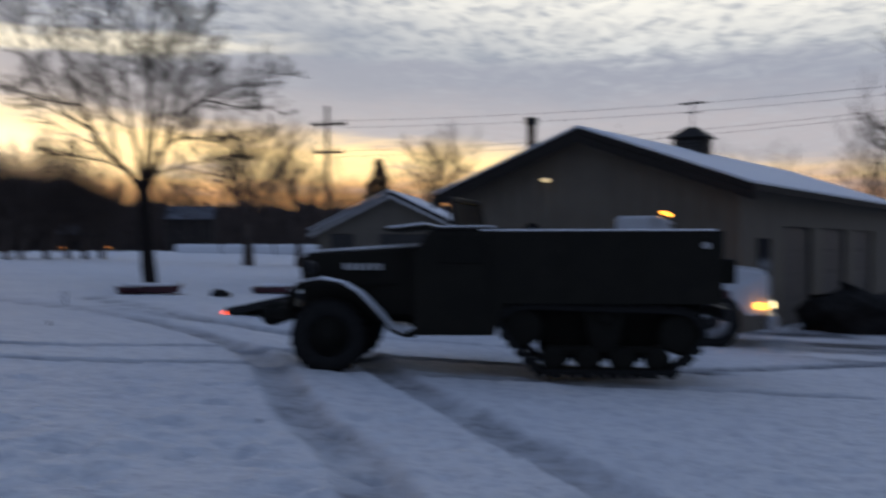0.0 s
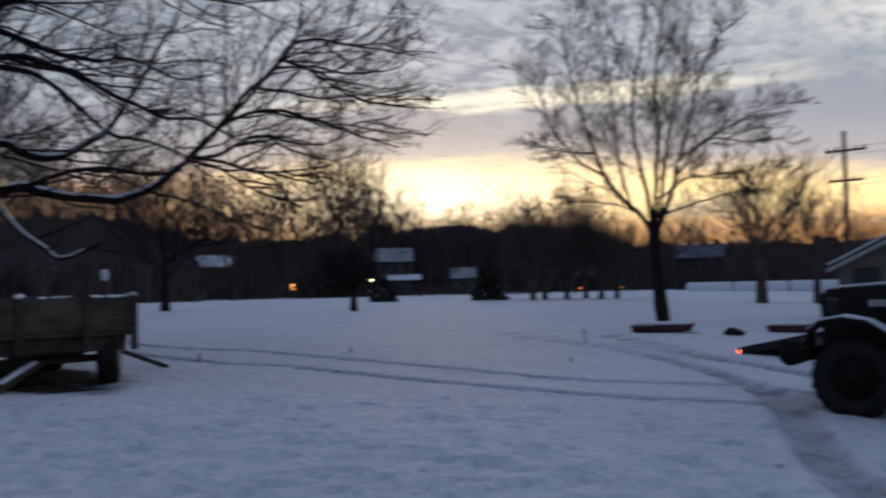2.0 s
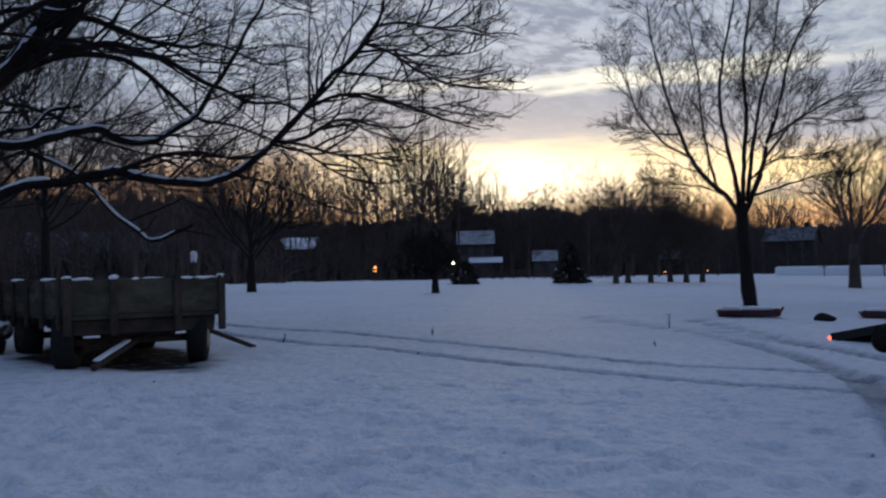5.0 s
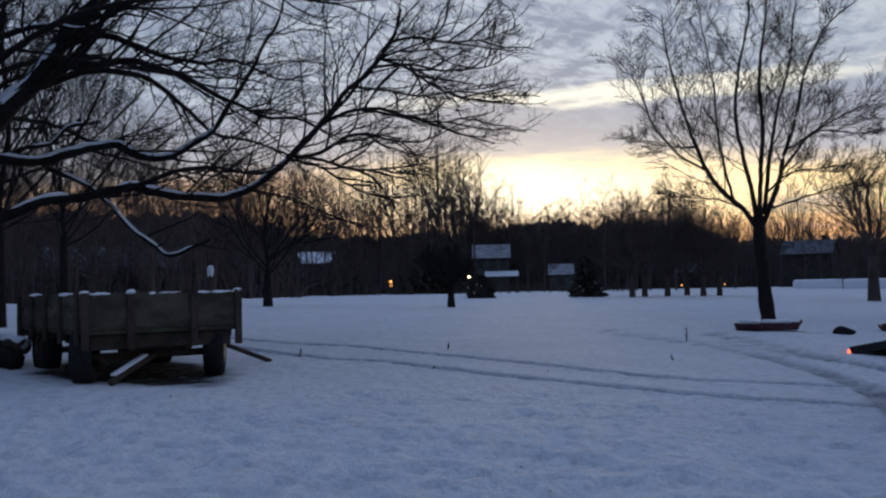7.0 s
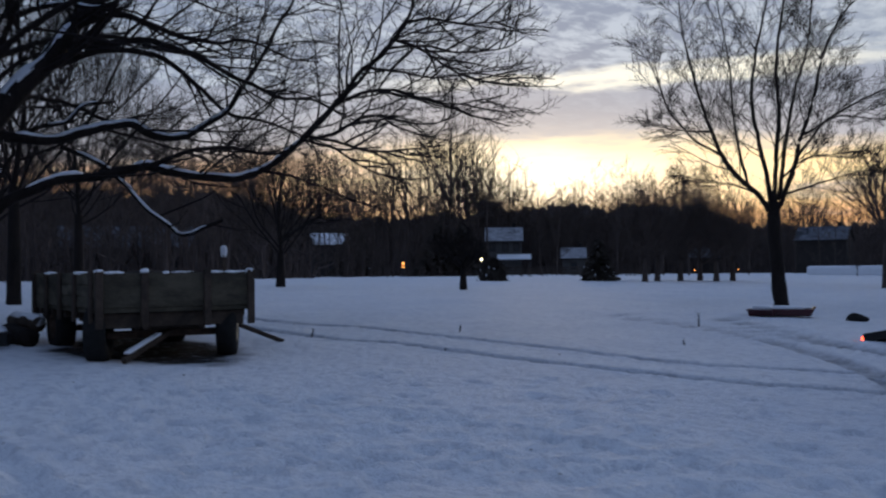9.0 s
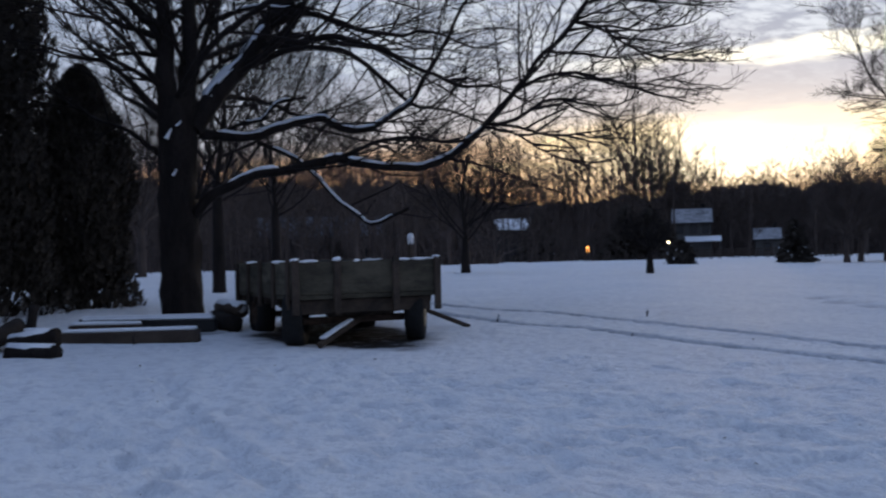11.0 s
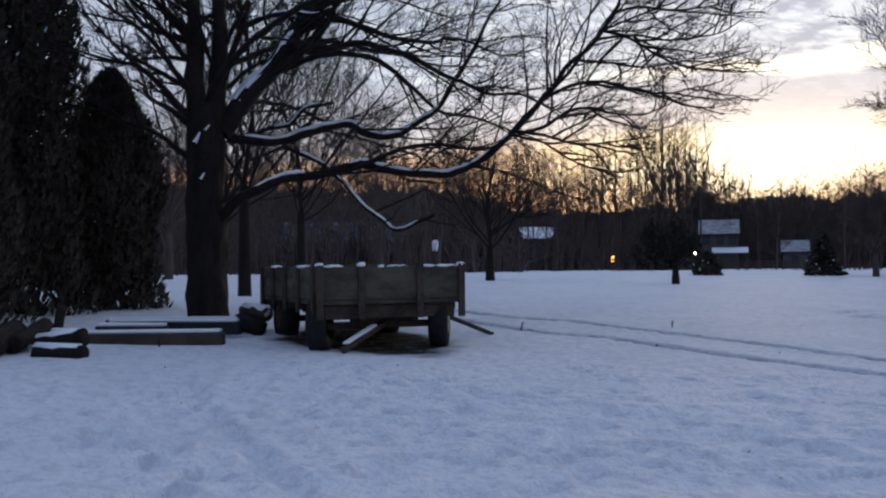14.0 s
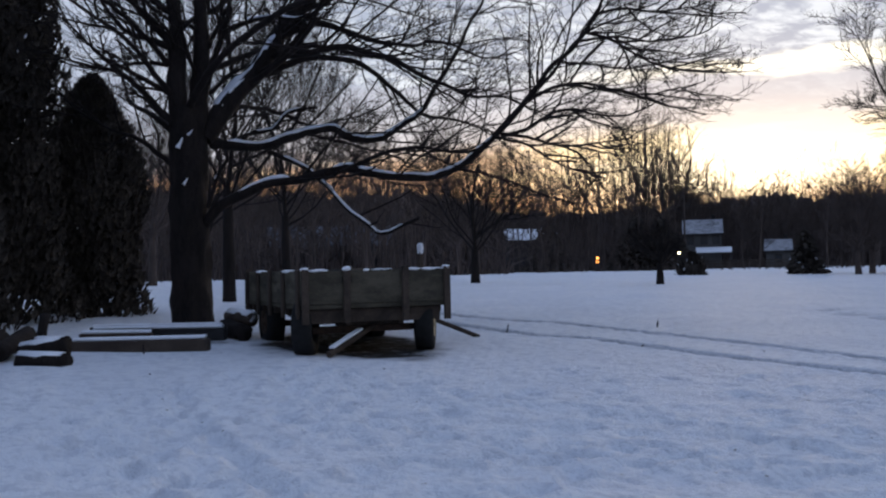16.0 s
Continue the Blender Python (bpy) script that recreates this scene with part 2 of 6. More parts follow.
def merge(b, bm):
    if bm is None:
        return b
    tmp = bpy.data.meshes.new("tmp")
    b.to_mesh(tmp)
    b.free()
    bm.from_mesh(tmp)
    bpy.data.meshes.remove(tmp)
    return bm


def lathe(profile, n=28, m=None, bm=None, hollow=False):
    """A solid of revolution about x from (x, radius) pairs."""
    b = bmesh.new()
    rings = []
    for x, r in profile:
        rings.append([b.verts.new((x, r * math.cos(2 * math.pi * k / n), r * math.sin(2 * math.pi * k / n))) for k in range(n)])
    for p, q in zip(rings, rings[1:]):
        for k in range(n):
            b.faces.new((p[k], p[(k + 1) % n], q[(k + 1) % n], q[k]))
    if hollow:
        for k in range(n):
            b.faces.new((rings[-1][k], rings[-1][(k + 1) % n], rings[0][(k + 1) % n], rings[0][k]))
    else:
        b.faces.new(rings[0])
        b.faces.new(rings[-1][::-1])
    bmesh.ops.recalc_face_normals(b, faces=b.faces)
    if m is not None:
        b.transform(m)
    return merge(b, bm)


def rod(a, c, r, n=10, r2=None, bm=None):
    a, c = Vector(a), Vector(c)
    d = c - a
    q = Vector((1, 0, 0)).rotation_difference(d).to_matrix().to_4x4()
    return lathe([(0, r), (d.length, r if r2 is None else r2)], n, Matrix.Translation(a) @ q, bm)


def prism(outline, y0, y1, m=None, bm=None, bevel=0.0):
    """An outline of (x, z) pairs drawn out from y0 to y1."""
    b = bmesh.new()
    n = len(outline)
    lo = [b.verts.new((x, y0, z)) for x, z in outline]
    hi = [b.verts.new((x, y1, z)) for x, z in outline]
    b.faces.new(lo), b.faces.new(hi[::-1])
    for k in range(n):
        b.faces.new((lo[k], hi[k], hi[(k + 1) % n], lo[(k + 1) % n]))
    bmesh.ops.recalc_face_normals(b, faces=b.faces)
    if bevel:
        bmesh.ops.bevel(b, geom=b.edges[:], offset=bevel, segments=2, affect="EDGES", profile=0.6)
    if m is not None:
        b.transform(m)
    return merge(b, bm)


def solid(name, bm, material, parent=None, label="", smooth=False):
    me = bpy.data.meshes.new(name)
    bm.to_mesh(me)
    bm.free()
    me.materials.append(material)
    if smooth:
        me.shade_smooth()
    ob = new(name, me)
    ob.parent = parent
    if label:
        tagged(ob, label)
    return ob


def part(name, bm, material, parent, label="", smooth=False):
    return solid(name, bm, material, parent, label, smooth)


def thing(name, m, label, category, group="", kind=""):
    ob = new(name)
    ob.matrix_world = m
    return tagged(ob, label, category, group, kind)


def gz(x, y=0.0):
    """Height of the ground: tilted near by, falling away slightly far off."""
    return -1.1 * math.tanh(x / 26) - 0.0042 * min(max(math.hypot(x, y) - 65, 0), 200)


def smoothstep(a, b, x):
    t = np.clip((x - a) / (b - a), 0, 1)
    return t * t * (3 - 2 * t)

# ---- ground ----
# wheel ruts: width, depth, wear with shade, then points (x, y) on the plan
RUTS = [
    (0.25, 0.11, 0.75, [(-24, 16.6), (-15.2, 14.55), (-12.7, 14.65), (-10.0, 14.27), (-7.6, 13.9), (-5.5, 13.6), (-3.4, 14.2), (0.5, 13.6), (4.0, 13.4)]),
    (0.27, 0.12, 0.75, [(-22, 15.0), (-12.7, 12.6), (-10.3, 12.65), (-7.6, 12.25), (-5.6, 12.1), (-4.1, 12.2), (-2.6, 12.5), (1.5, 11.95), (5.0, 11.6)]),
    (0.42, 0.06, 0.60, [(-11, 22.7), (-6.5, 19.2), (-2.9, 14.1), (-1.3, 9.0), (-0.55, 6.9), (-0.2, 4.5)]),
    (0.42, 0.07, 0.70, [(-9.0, 24.5), (-4.4, 18.6), (-1.9, 15.6), (-0.3, 11.0), (0.7, 8.0), (1.25, 6.5), (1.6, 4.8)]),
    (0.30, 0.05, 0.45, [(-7.5, 21.3), (-3.5, 17.6), (0.8, 16.0), (4.0, 15.4)]),
    (0.20, 0.035, 0.0, [(-9.6, 4.9), (-8.76, 4.44), (-7.9, 4.12), (-7.0, 3.85), (-5.8, 3.47), (-4.6, 3.05)]),
    (0.40, 0.07, 0.95, [(2.6, 13.2), (4.5, 14.2), (7.5, 15.6), (12, 16.8)]),
]


def spline(points, step=0.25):
    p = [Vector(q) for q in points]
    p = [2 * p[0] - p[1]] + p + [2 * p[-1] - p[-2]]
    out = []
    for a, b, c, d in zip(p, p[1:], p[2:], p[3:]):
        k = max(2, int((c - b).length / step))
        for i in range(k):
            t = i / k
            out.append(0.5 * ((2 * b) + (c - a) * t + (2 * a - 5 * b + 4 * c - d) * t * t + (3 * b - a - 3 * c + d) * t ** 3))
    return out + [p[-2]]


def fractal(x, y, seed, octaves=4):
    """Smooth value noise on arrays, about -1 to 1."""
    rng = np.random.default_rng(seed)
    tab = rng.random((256, 256)) * 2 - 1
    out, amp = np.zeros_like(x), 1.0
    for _ in range(octaves):
        xi, yi = np.floor(x).astype(int), np.floor(y).astype(int)
        fx, fy = x - xi, y - yi
        fx, fy = fx * fx * (3 - 2 * fx), fy * fy * (3 - 2 * fy)
        g = lambda i, j: tab[(xi + i) % 256, (yi + j) % 256]
        out += amp * ((g(0, 0) * (1 - fx) + g(1, 0) * fx) * (1 - fy) + (g(0, 1) * (1 - fx) + g(1, 1) * fx) * fy)
        x, y, amp = x * 2.03 + 17.1, y * 2.03 + 5.7, amp * 0.5
    return out


def axis(lo, hi, step, far):
    mid = list(np.arange(lo, hi + 1e-6, step))
    s, up, dn = step, [mid[-1]], [mid[0]]
    while up[-1] < far:
        s *= 1.16
        up.append(up[-1] + s)
    s = step
    while dn[-1] > -far:
        s *= 1.16
        dn.append(dn[-1] - s)
    return np.array(dn[:0:-1] + mid + up[1:])


def build_ground():
    xs, ys = axis(-18, 7, 0.07, 1800), axis(3.0, 17, 0.07, 1800)
    X, Y = np.meshgrid(xs, ys)
    Z = -1.1 * np.tanh(X / 26) - 0.0042 * np.clip(np.hypot(X, Y) - 65, 0, 200)
    near = smoothstep(60, 25, np.hypot(X, Y))
    Z += near * (0.010 * fractal(X * 0.35, Y * 0.35, 3, 2) + 0.009 * fractal(X * 2.3, Y * 2.3, 4, 3))
    # trodden hollows in the snow
    tread = fractal(X * 4.6 + 3, Y * 4.6, 9, 2) + 0.45 * fractal(X * 0.4, Y * 0.4, 10, 2)
    close = smoothstep(15.0, 8.5, np.hypot(X, Y))
    Z -= close * 0.04 * smoothstep(0.2, 0.8, tread)
    Z += close * 0.025 * smoothstep(0.1, 0.9, fractal(X * 4.6, Y * 4.6, 19, 2))
    # footprints: a few trails and many stray ones
    rng = random.Random(8)
    trails = [[(-9.6, 4.9), (-8.67, 4.43), (-7.11, 3.81), (-6.27, 3.58), (-5.43, 3.36), (-4.2, 2.9)], [(-9.5, 6.2), (-7.0, 5.4), (-4.4, 5.6)], [(-8.6, 3.4), (-6.0, 2.9), (-4.0, 2.2)], [(-3.0, 7.0), (-4.6, 5.6), (-5.6, 4.2)], [(-10.6, 7.2), (-8.2, 6.8), (-5.0, 7.4), (-2.0, 7.2)]]
    prints = []
    for tr in trails:
        line = spline([(*q, 0) for q in tr], 0.34)
        for i, q in enumerate(line[:-1]):
            d = (line[i + 1] - q).normalized()
            s = 0.11 if i % 2 else -0.11
            prints.append((q.x - d.y * s, q.y + d.x * s, math.atan2(d.y, d.x) + rng.gauss(0, 0.2)))
    for i in range(120):
        a, r = radians(rng.uniform(2, 80)), rng.uniform(3.5, 12.5)
        prints.append((-math.sin(a) * r, math.cos(a) * r, rng.uniform(0, 6.3)))
    for fx, fy, a in prints:
        i0, i1 = np.searchsorted(xs, (fx - 0.45, fx + 0.45))
        j0, j1 = np.searchsorted(ys, (fy - 0.45, fy + 0.45))
        dx, dy = X[j0:j1, i0:i1] - fx, Y[j0:j1, i0:i1] - fy
        u, v = dx * math.cos(a) + dy * math.sin(a), -dx * math.sin(a) + dy * math.cos(a)
        q = np.hypot(u / 0.20, v / 0.105)
        Z[j0:j1, i0:i1] += -0.05 * smoothstep(1.15, 0.55, q) + 0.018 * smoothstep(0.9, 1.25, q) * smoothstep(1.9, 1.3, q)
    worn = np.zeros_like(X)
    for width, depth, wear_shade, pts in RUTS:
        line = np.array([tuple(q) for q in spline([(*q, 0) for q in pts], 0.12)])[:, :2]
        dist = np.full(X.shape, 9.0)
        sel = (X > line[:, 0].min() - 1) & (X < line[:, 0].max() + 1) & (Y > line[:, 1].min() - 1) & (Y < line[:, 1].max() + 1)
        px, py = X[sel], Y[sel]
        best = np.full(px.shape, 81.0)
        for lx, ly in line:
            best = np.minimum(best, (px - lx) ** 2 + (py - ly) ** 2)
        dist[sel] = np.sqrt(best) + 0.02 * fractal(px * 2.2, py * 2.2, 12, 3)
        inside = smoothstep(width * 0.74, width * 0.32, dist)
        Z -= depth * inside
        Z += 0.02 * smoothstep(width * 0.5, width * 0.7, dist) * smoothstep(width * 1.2, width * 0.7, dist)
        # the dark tone reaches up the rut walls, painting their shade too
        inside = smoothstep(width * 0.75, width * 0.45, dist)
        worn = np.maximum(worn, wear_shade * inside * (0.8 + 0.35 * fractal(X * 1.3, Y * 1.3, 20, 3)))
    # bare earth under the wagon, blackened for its shade, and the churned yard by the workshop
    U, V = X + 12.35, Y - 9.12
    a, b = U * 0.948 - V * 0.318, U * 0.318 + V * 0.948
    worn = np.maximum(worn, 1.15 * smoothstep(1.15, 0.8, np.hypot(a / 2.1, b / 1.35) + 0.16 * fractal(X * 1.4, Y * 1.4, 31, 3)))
    yard = smoothstep(-0.8, 0.1, fractal(X * 0.4, Y * 0.9, 33, 4)) * smoothstep(5.0, 7.5, X) * smoothstep(14.0, 16.5, Y)
    worn = np.clip(np.maximum(worn, yard * 0.95), 0, 1)
    nx, ny = len(xs), len(ys)
    me = bpy.data.meshes.new("ground")
    co = np.stack([X, Y, Z], -1).reshape(-1, 3)
    i = (np.arange(ny - 1)[:, None] * nx + np.arange(nx - 1)[None, :]).ravel()
    me.from_pydata(co.tolist(), [], np.stack([i, i + 1, i + nx + 1, i + nx], 1).tolist())
    att = me.attributes.new("worn", "FLOAT", "POINT")
    att.data.foreach_set("value", worn.ravel().astype(np.float32))
    me.materials.append(M_SNOWFIELD)
    me.shade_smooth()
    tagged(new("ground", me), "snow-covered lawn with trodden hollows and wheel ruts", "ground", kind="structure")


build_ground()


# ---- trees ----
class Wood:
    """Collects tapering branches as tubes."""

    def __init__(self, seed):
        self.v, self.f, self.rng, self.least = [], [], random.Random(seed), 0.006
        self.twig_steps, self.wander, self.sag = 3, 0.13, 1.0

    def tube(self, pts, r0, r1, sides, lift=0.0, flat=1.0, rough=0.0, ease=0.0):
        base = len(self.v)
        n = len(pts)
        for i, p in enumerate(pts):
            t = (pts[min(i + 1, n - 1)] - pts[max(i - 1, 0)]).normalized()
            u = t.orthogonal() if abs(t.z) > 0.95 else t.cross(Vector((0, 0, 1)))
            u.normalize()
            w = t.cross(u)
            full = (r0 + (r1 - r0) * i / (n - 1)) * (min(1, 0.15 + ease * i, 0.15 + ease * (n - 1 - i)) if ease else 1)
            r = full
            for k in range(sides):
                a = 2 * math.pi * k / sides
                if rough:
                    r = full * (1 + rough * noise.noise(Vector((p.x * 2.2 + 3 * math.cos(a), p.y * 2.2 + 3 * math.sin(a), p.z * 2.6))))
                self.v.append(p + u * (r * math.cos(a)) + w * (r * flat * math.sin(a)) + Vector((0, 0, lift * r)))
        for i in range(n - 1):
            for k in range(sides):
                a, b = base + i * sides + k, base + i * sides + (k + 1) % sides
                self.f.append((a, b, b + sides, a + sides))

    def grow(self, p, d, length, r, level, spread=0.6, up=0.12, droop=0.0, kids=(7, 6, 5), segs=4):
        """A wandering branch with children; level 0 is a bare twig."""
        rng = self.rng
        pts, q, dirn = [p], p.copy(), d.normalized()
        n = segs if level else self.twig_steps
        for i in range(n):
            dirn = (dirn + Vector((rng.gauss(0, self.wander), rng.gauss(0, self.wander), rng.gauss(0, self.wander * 0.77) + up - droop * i / n))).normalized()
            q = q + dirn * (length / n)
            pts.append(q)
        self.tube(pts, r, r * (0.45 if level else 0.3), 6 if r > 0.06 else (4 if r > 0.02 else 3))
        if level > 0:
            self.sprout(pts, length, r, level, spread, up, droop, kids)

    def sprout(self, pts, length, r, level, spread, up, droop, kids, start=0.2):
        rng = self.rng
        count = kids[min(level - 1, len(kids) - 1)]
        for j in range(count):
            t = start + (1 - start) * (j + rng.random()) / count
            x = t * (len(pts) - 1)
            i = min(int(x), len(pts) - 2)
            p = pts[i].lerp(pts[i + 1], x - i)
            tan = (pts[i + 1] - pts[i]).normalized()
            side = tan.cross(Vector((rng.gauss(0, 1), rng.gauss(0, 1), rng.gauss(0, 1)))).normalized()
            d = tan * (1 - 0.35 * spread) + side * spread
            if d.z < 0:
                d.z *= self.sag
            self.grow(p, d, length * rng.uniform(0.40, 0.70) * (1.12 - 0.5 * t), max(self.least, r * (0.50 - 0.22 * t)), level - 1, spread, up, droop, kids)

    def mesh(self, name, material, parent=None, label=""):
        me = bpy.data.meshes.new(name)
        me.from_pydata([tuple(v) for v in self.v], [], self.f)
        me.materials.append(material)
        me.shade_smooth()
        ob = new(name, me)
        ob.parent = parent
        if label:
            tagged(ob, label)
        return ob


def bare_tree(name, at, height, trunk_r, crown_r, fork, label, seed, limbs=9, level=3, lean=(0, 0), kids=(6, 6, 6), up=0.16, group="", material=None, rise=(0.65, 1.5), leader=0.45, climb=0.25, spread=0.62):
    t = thing(name, pose(*at), label, "tree", group)
    w, c, rng = Wood(seed), Wood(seed + 50), random.Random(seed)
    c.twig_steps = 1 if math.hypot(at[0], at[1]) > 42 else 2
    top = Vector((lean[0], lean[1], fork))
    w.tube([Vector((0, 0, -0.2)), Vector((0, 0, 0.25)), Vector((lean[0] * 0.5, lean[1] * 0.5, fork * 0.5)), top], trunk_r * 1.25, trunk_r * 0.78, 12)
    c.grow(top, Vector((0.03, 0, 1)), height - fork, trunk_r * leader, level, 0.6, 0.08, 0, kids, 6)
    for i in range(limbs):
        a = 2 * math.pi * (i + rng.uniform(-0.3, 0.3)) / limbs * 1.62
        h = fork * rng.uniform(0.72, 1.05) + (height - fork) * climb * (i / limbs)
        d = Vector((math.cos(a), math.sin(a), rng.uniform(*rise)))
        s = crown_r * rng.uniform(0.9, 1.25) * math.hypot(1, d.z) * 0.85
        c.grow(Vector((lean[0] * h / fork, lean[1] * h / fork, h)), d, s, trunk_r * rng.uniform(0.20, 0.31), level, spread, up, 0, kids, 6)
    # trees beyond 50 m take the bark colour lightened for haze
    m = material or (M_BARKHAZE if math.hypot(at[0], at[1]) > 50 else M_BARK)
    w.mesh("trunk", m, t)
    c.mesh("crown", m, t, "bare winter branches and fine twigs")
    return t


def grow_limb(crown, snow, r0, r1, snowy, level, pts, shift=0.05, kids=(5, 6, 6), thick=1.25, reach=4.8, side=0.060):
    """One hand-set limb: a bent tube with its side branches, and snow along its flatter runs."""
    s = spline([Vector(p) for p in pts], 0.14)
    for i, q in enumerate(s):
        q += noise.noise_vector(q * 1.3 + Vector((r0 * 90, 0, 0))) * shift * min(1, i / 6) + noise.noise_vector(q * 4.0) * 0.02
    crown.tube(s, r0, r1, 9, rough=0.22)
    if snowy:
        k, run, n = int(len(s) * snowy), [], len(s)
        for i in range(1, k):
            flat = i < k - 1 and (len(pts) < 10 or noise.noise(s[i] * 1.9) < 0.52) and abs(s[i].z - s[i - 1].z) < 0.97 * (s[i] - s[i - 1]).length
            if flat:
                run.append(i)
            if (not flat) and len(run) > 2:
                ra, rb = (r0 + (r1 - r0) * j / n for j in (run[0], run[-1]))
                snow.tube([s[j] for j in run], ra * 0.82 + 0.006, rb * 0.82 + 0.006, 8, lift=0.85, flat=0.6, rough=0.5, ease=0.45)
            if not flat:
                run = []
    if level:
        length = sum((b - a).length for a, b in zip(s, s[1:]))
        crown.sprout(s, min(length * 0.75, reach), max(side, (r0 + r1) * 0.44), level, 0.70, 0.06, 0.0, (*kids[:2], kids[2] + int(length * thick)), 0.16)


def maple():
    """The large spreading tree beside the wagon. Limbs are given as (across, deep, up) from its foot."""
    base = Vector((-16.63, 8.69, 0.55))
    t = thing("maple_tree", pose(*base, 0, 0, 62.4), "large bare spreading maple with snow lying on its low limbs", "tree")
    trunk, crown, snow = Wood(1), Wood(2), Wood(3)
    crown.least, crown.wander, crown.sag, crown.twig_steps = 0.0063, 0.17, 0.4, 3
    V = lambda pts: [Vector(p) for p in pts]
    trunk.tube(spline(V([(0.03, 0, -0.2), (0.02, 0, 0.3), (0.0, 0, 1.2), (-0.01, 0, 2.6), (0.0, 0, 3.7), (0.02, 0.05, 4.2)]), 0.12), 0.37, 0.33, 22, rough=0.26)
    trunk.tube(V([(0.03, 0, -0.2), (0.03, 0, 0.05), (0.01, 0, 0.5)]), 0.43, 0.34, 22, rough=0.3)

    def limb(r0, r1, snowy, level, pts):
        grow_limb(crown, snow, r0, r1, snowy, level, pts)

    limb(0.105, 0.03, 0.66, 3, [(0.28, -0.1, 2.01), (0.54, -0.2, 2.33), (1.01, -0.3, 2.59), (1.53, -0.4, 2.8), (2.06, -0.5, 2.87), (2.58, -0.6, 2.97), (2.89, -0.7, 3.06), (3.2, -0.8, 2.97), (3.72, -0.9, 2.86), (4.36, -1.0, 2.82), (4.78, -1.1, 2.92), (5.14, -1.2, 3.13), (5.4, -1.3, 3.36), (5.65, -1.4, 3.6), (5.96, -1.5, 3.97), (6.38, -1.6, 4.45), (6.69, -1.7, 4.92), (7.16, -1.8, 5.35), (7.53, -1.9, 5.88), (7.69, -2.0, 6.51)])
    limb(0.1, 0.025, 0.66, 3, [(0.38, 0.1, 3.56), (0.72, 0.12, 3.55), (1.37, 0.15, 3.55), (1.81, 0.18, 3.69), (2.36, 0.2, 3.84), (2.82, 0.23, 3.9), (3.05, 0.25, 3.77), (3.63, 0.28, 3.73), (3.98, 0.3, 3.85), (4.28, 0.33, 4.09), (4.59, 0.35, 4.34), (4.9, 0.38, 4.82), (5.21, 0.4, 5.24), (5.46, 0.43, 5.67), (5.72, 0.45, 6.16), (5.98, 0.47, 6.65), (6.14, 0.5, 7.27)])
    limb(0.05, 0.02, 1, 2, [(0.96, 0.2, 3.57), (1.09, 0.08, 3.75), (1.57, -0.04, 3.83), (1.78, -0.16, 4.06), (1.98, -0.28, 4.16), (2.4, -0.4, 4.2)])
    limb(0.045, 0.03, 1, 1, [(1.53, 0.2, 3.42), (1.89, -0.06, 3.26), (2.29, -0.33, 2.96), (2.47, -0.59, 2.72), (2.86, -0.85, 2.28), (3.24, -1.11, 1.9), (3.4, -1.38, 1.78), (3.67, -1.64, 1.89), (3.98, -1.9, 2.01)])
    limb(0.045, 0.03, 1, 0, [(0.33, -0.3, 2.32), (0.43, -0.37, 2.67), (0.54, -0.43, 2.98), (0.71, -0.5, 3.19)])
    limb(0.21, 0.1, 0.5, 3, [(0.27, 0.0, 3.67), (0.5, 0.06, 4.01), (0.78, 0.12, 4.43), (1.27, 0.19, 4.96), (1.66, 0.25, 5.59), (2.08, 0.31, 6.15), (2.46, 0.38, 6.72), (2.99, 0.44, 7.51), (3.36, 0.5, 8.6)])
    limb(0.22, 0.08, 0, 3, [(-0.11, 0.0, 3.71), (-0.21, 0.05, 4.58), (-0.22, 0.1, 5.56), (-0.27, 0.15, 6.87), (-0.21, 0.2, 8.09)])
    limb(0.2, 0.08, 0, 3, [(0.13, 0.1, 3.68), (0.22, 0.23, 4.62), (0.26, 0.35, 5.64), (0.26, 0.47, 6.78), (0.43, 0.6, 8.29)])
    limb(0.075, 0.03, 0, 3, [(0.35, -0.1, 4.68), (0.46, -0.28, 5.07), (0.62, -0.45, 5.52), (0.78, -0.62, 6.01), (0.96, -0.8, 6.66)])
    limb(0.045, 0.02, 0, 2, [(2.88, -1.1, 3.0), (3.18, -1.22, 3.12), (3.53, -1.33, 3.25), (4.15, -1.45, 3.33), (4.66, -1.57, 3.27), (5.06, -1.68, 3.22), (5.41, -1.8, 3.44)])
    limb(0.085, 0.012, 0, 3, [(1.54, 0.2, 5.31), (2.02, 0.04, 5.34), (2.45, -0.13, 5.35), (2.98, -0.29, 5.45), (3.39, -0.45, 5.32), (3.91, -0.62, 5.09), (4.43, -0.78, 4.8), (4.84, -0.95, 4.62), (5.24, -1.11, 4.41), (5.87, -1.27, 4.36), (6.26, -1.44, 4.17), (6.66, -1.6, 3.97)])
    limb(0.075, 0.012, 0, 3, [(1.89, 0.3, 5.76), (2.52, 0.39, 6.04), (3.1, 0.47, 5.92), (3.7, 0.56, 5.78), (4.55, 0.65, 5.71), (4.82, 0.74, 5.85), (5.33, 0.82, 5.85), (5.98, 0.91, 5.62), (6.77, 1.0, 5.61)])
    limb(0.075, 0.012, 0, 3, [(1.33, 0.3, 4.92), (2.06, 0.43, 5.24), (2.65, 0.56, 5.4), (3.25, 0.69, 5.4), (3.62, 0.82, 5.26), (4.13, 0.95, 4.9), (4.58, 1.08, 4.51), (5.04, 1.21, 4.37), (5.71, 1.34, 4.32), (6.39, 1.47, 4.12), (7.22, 1.6, 3.86)])
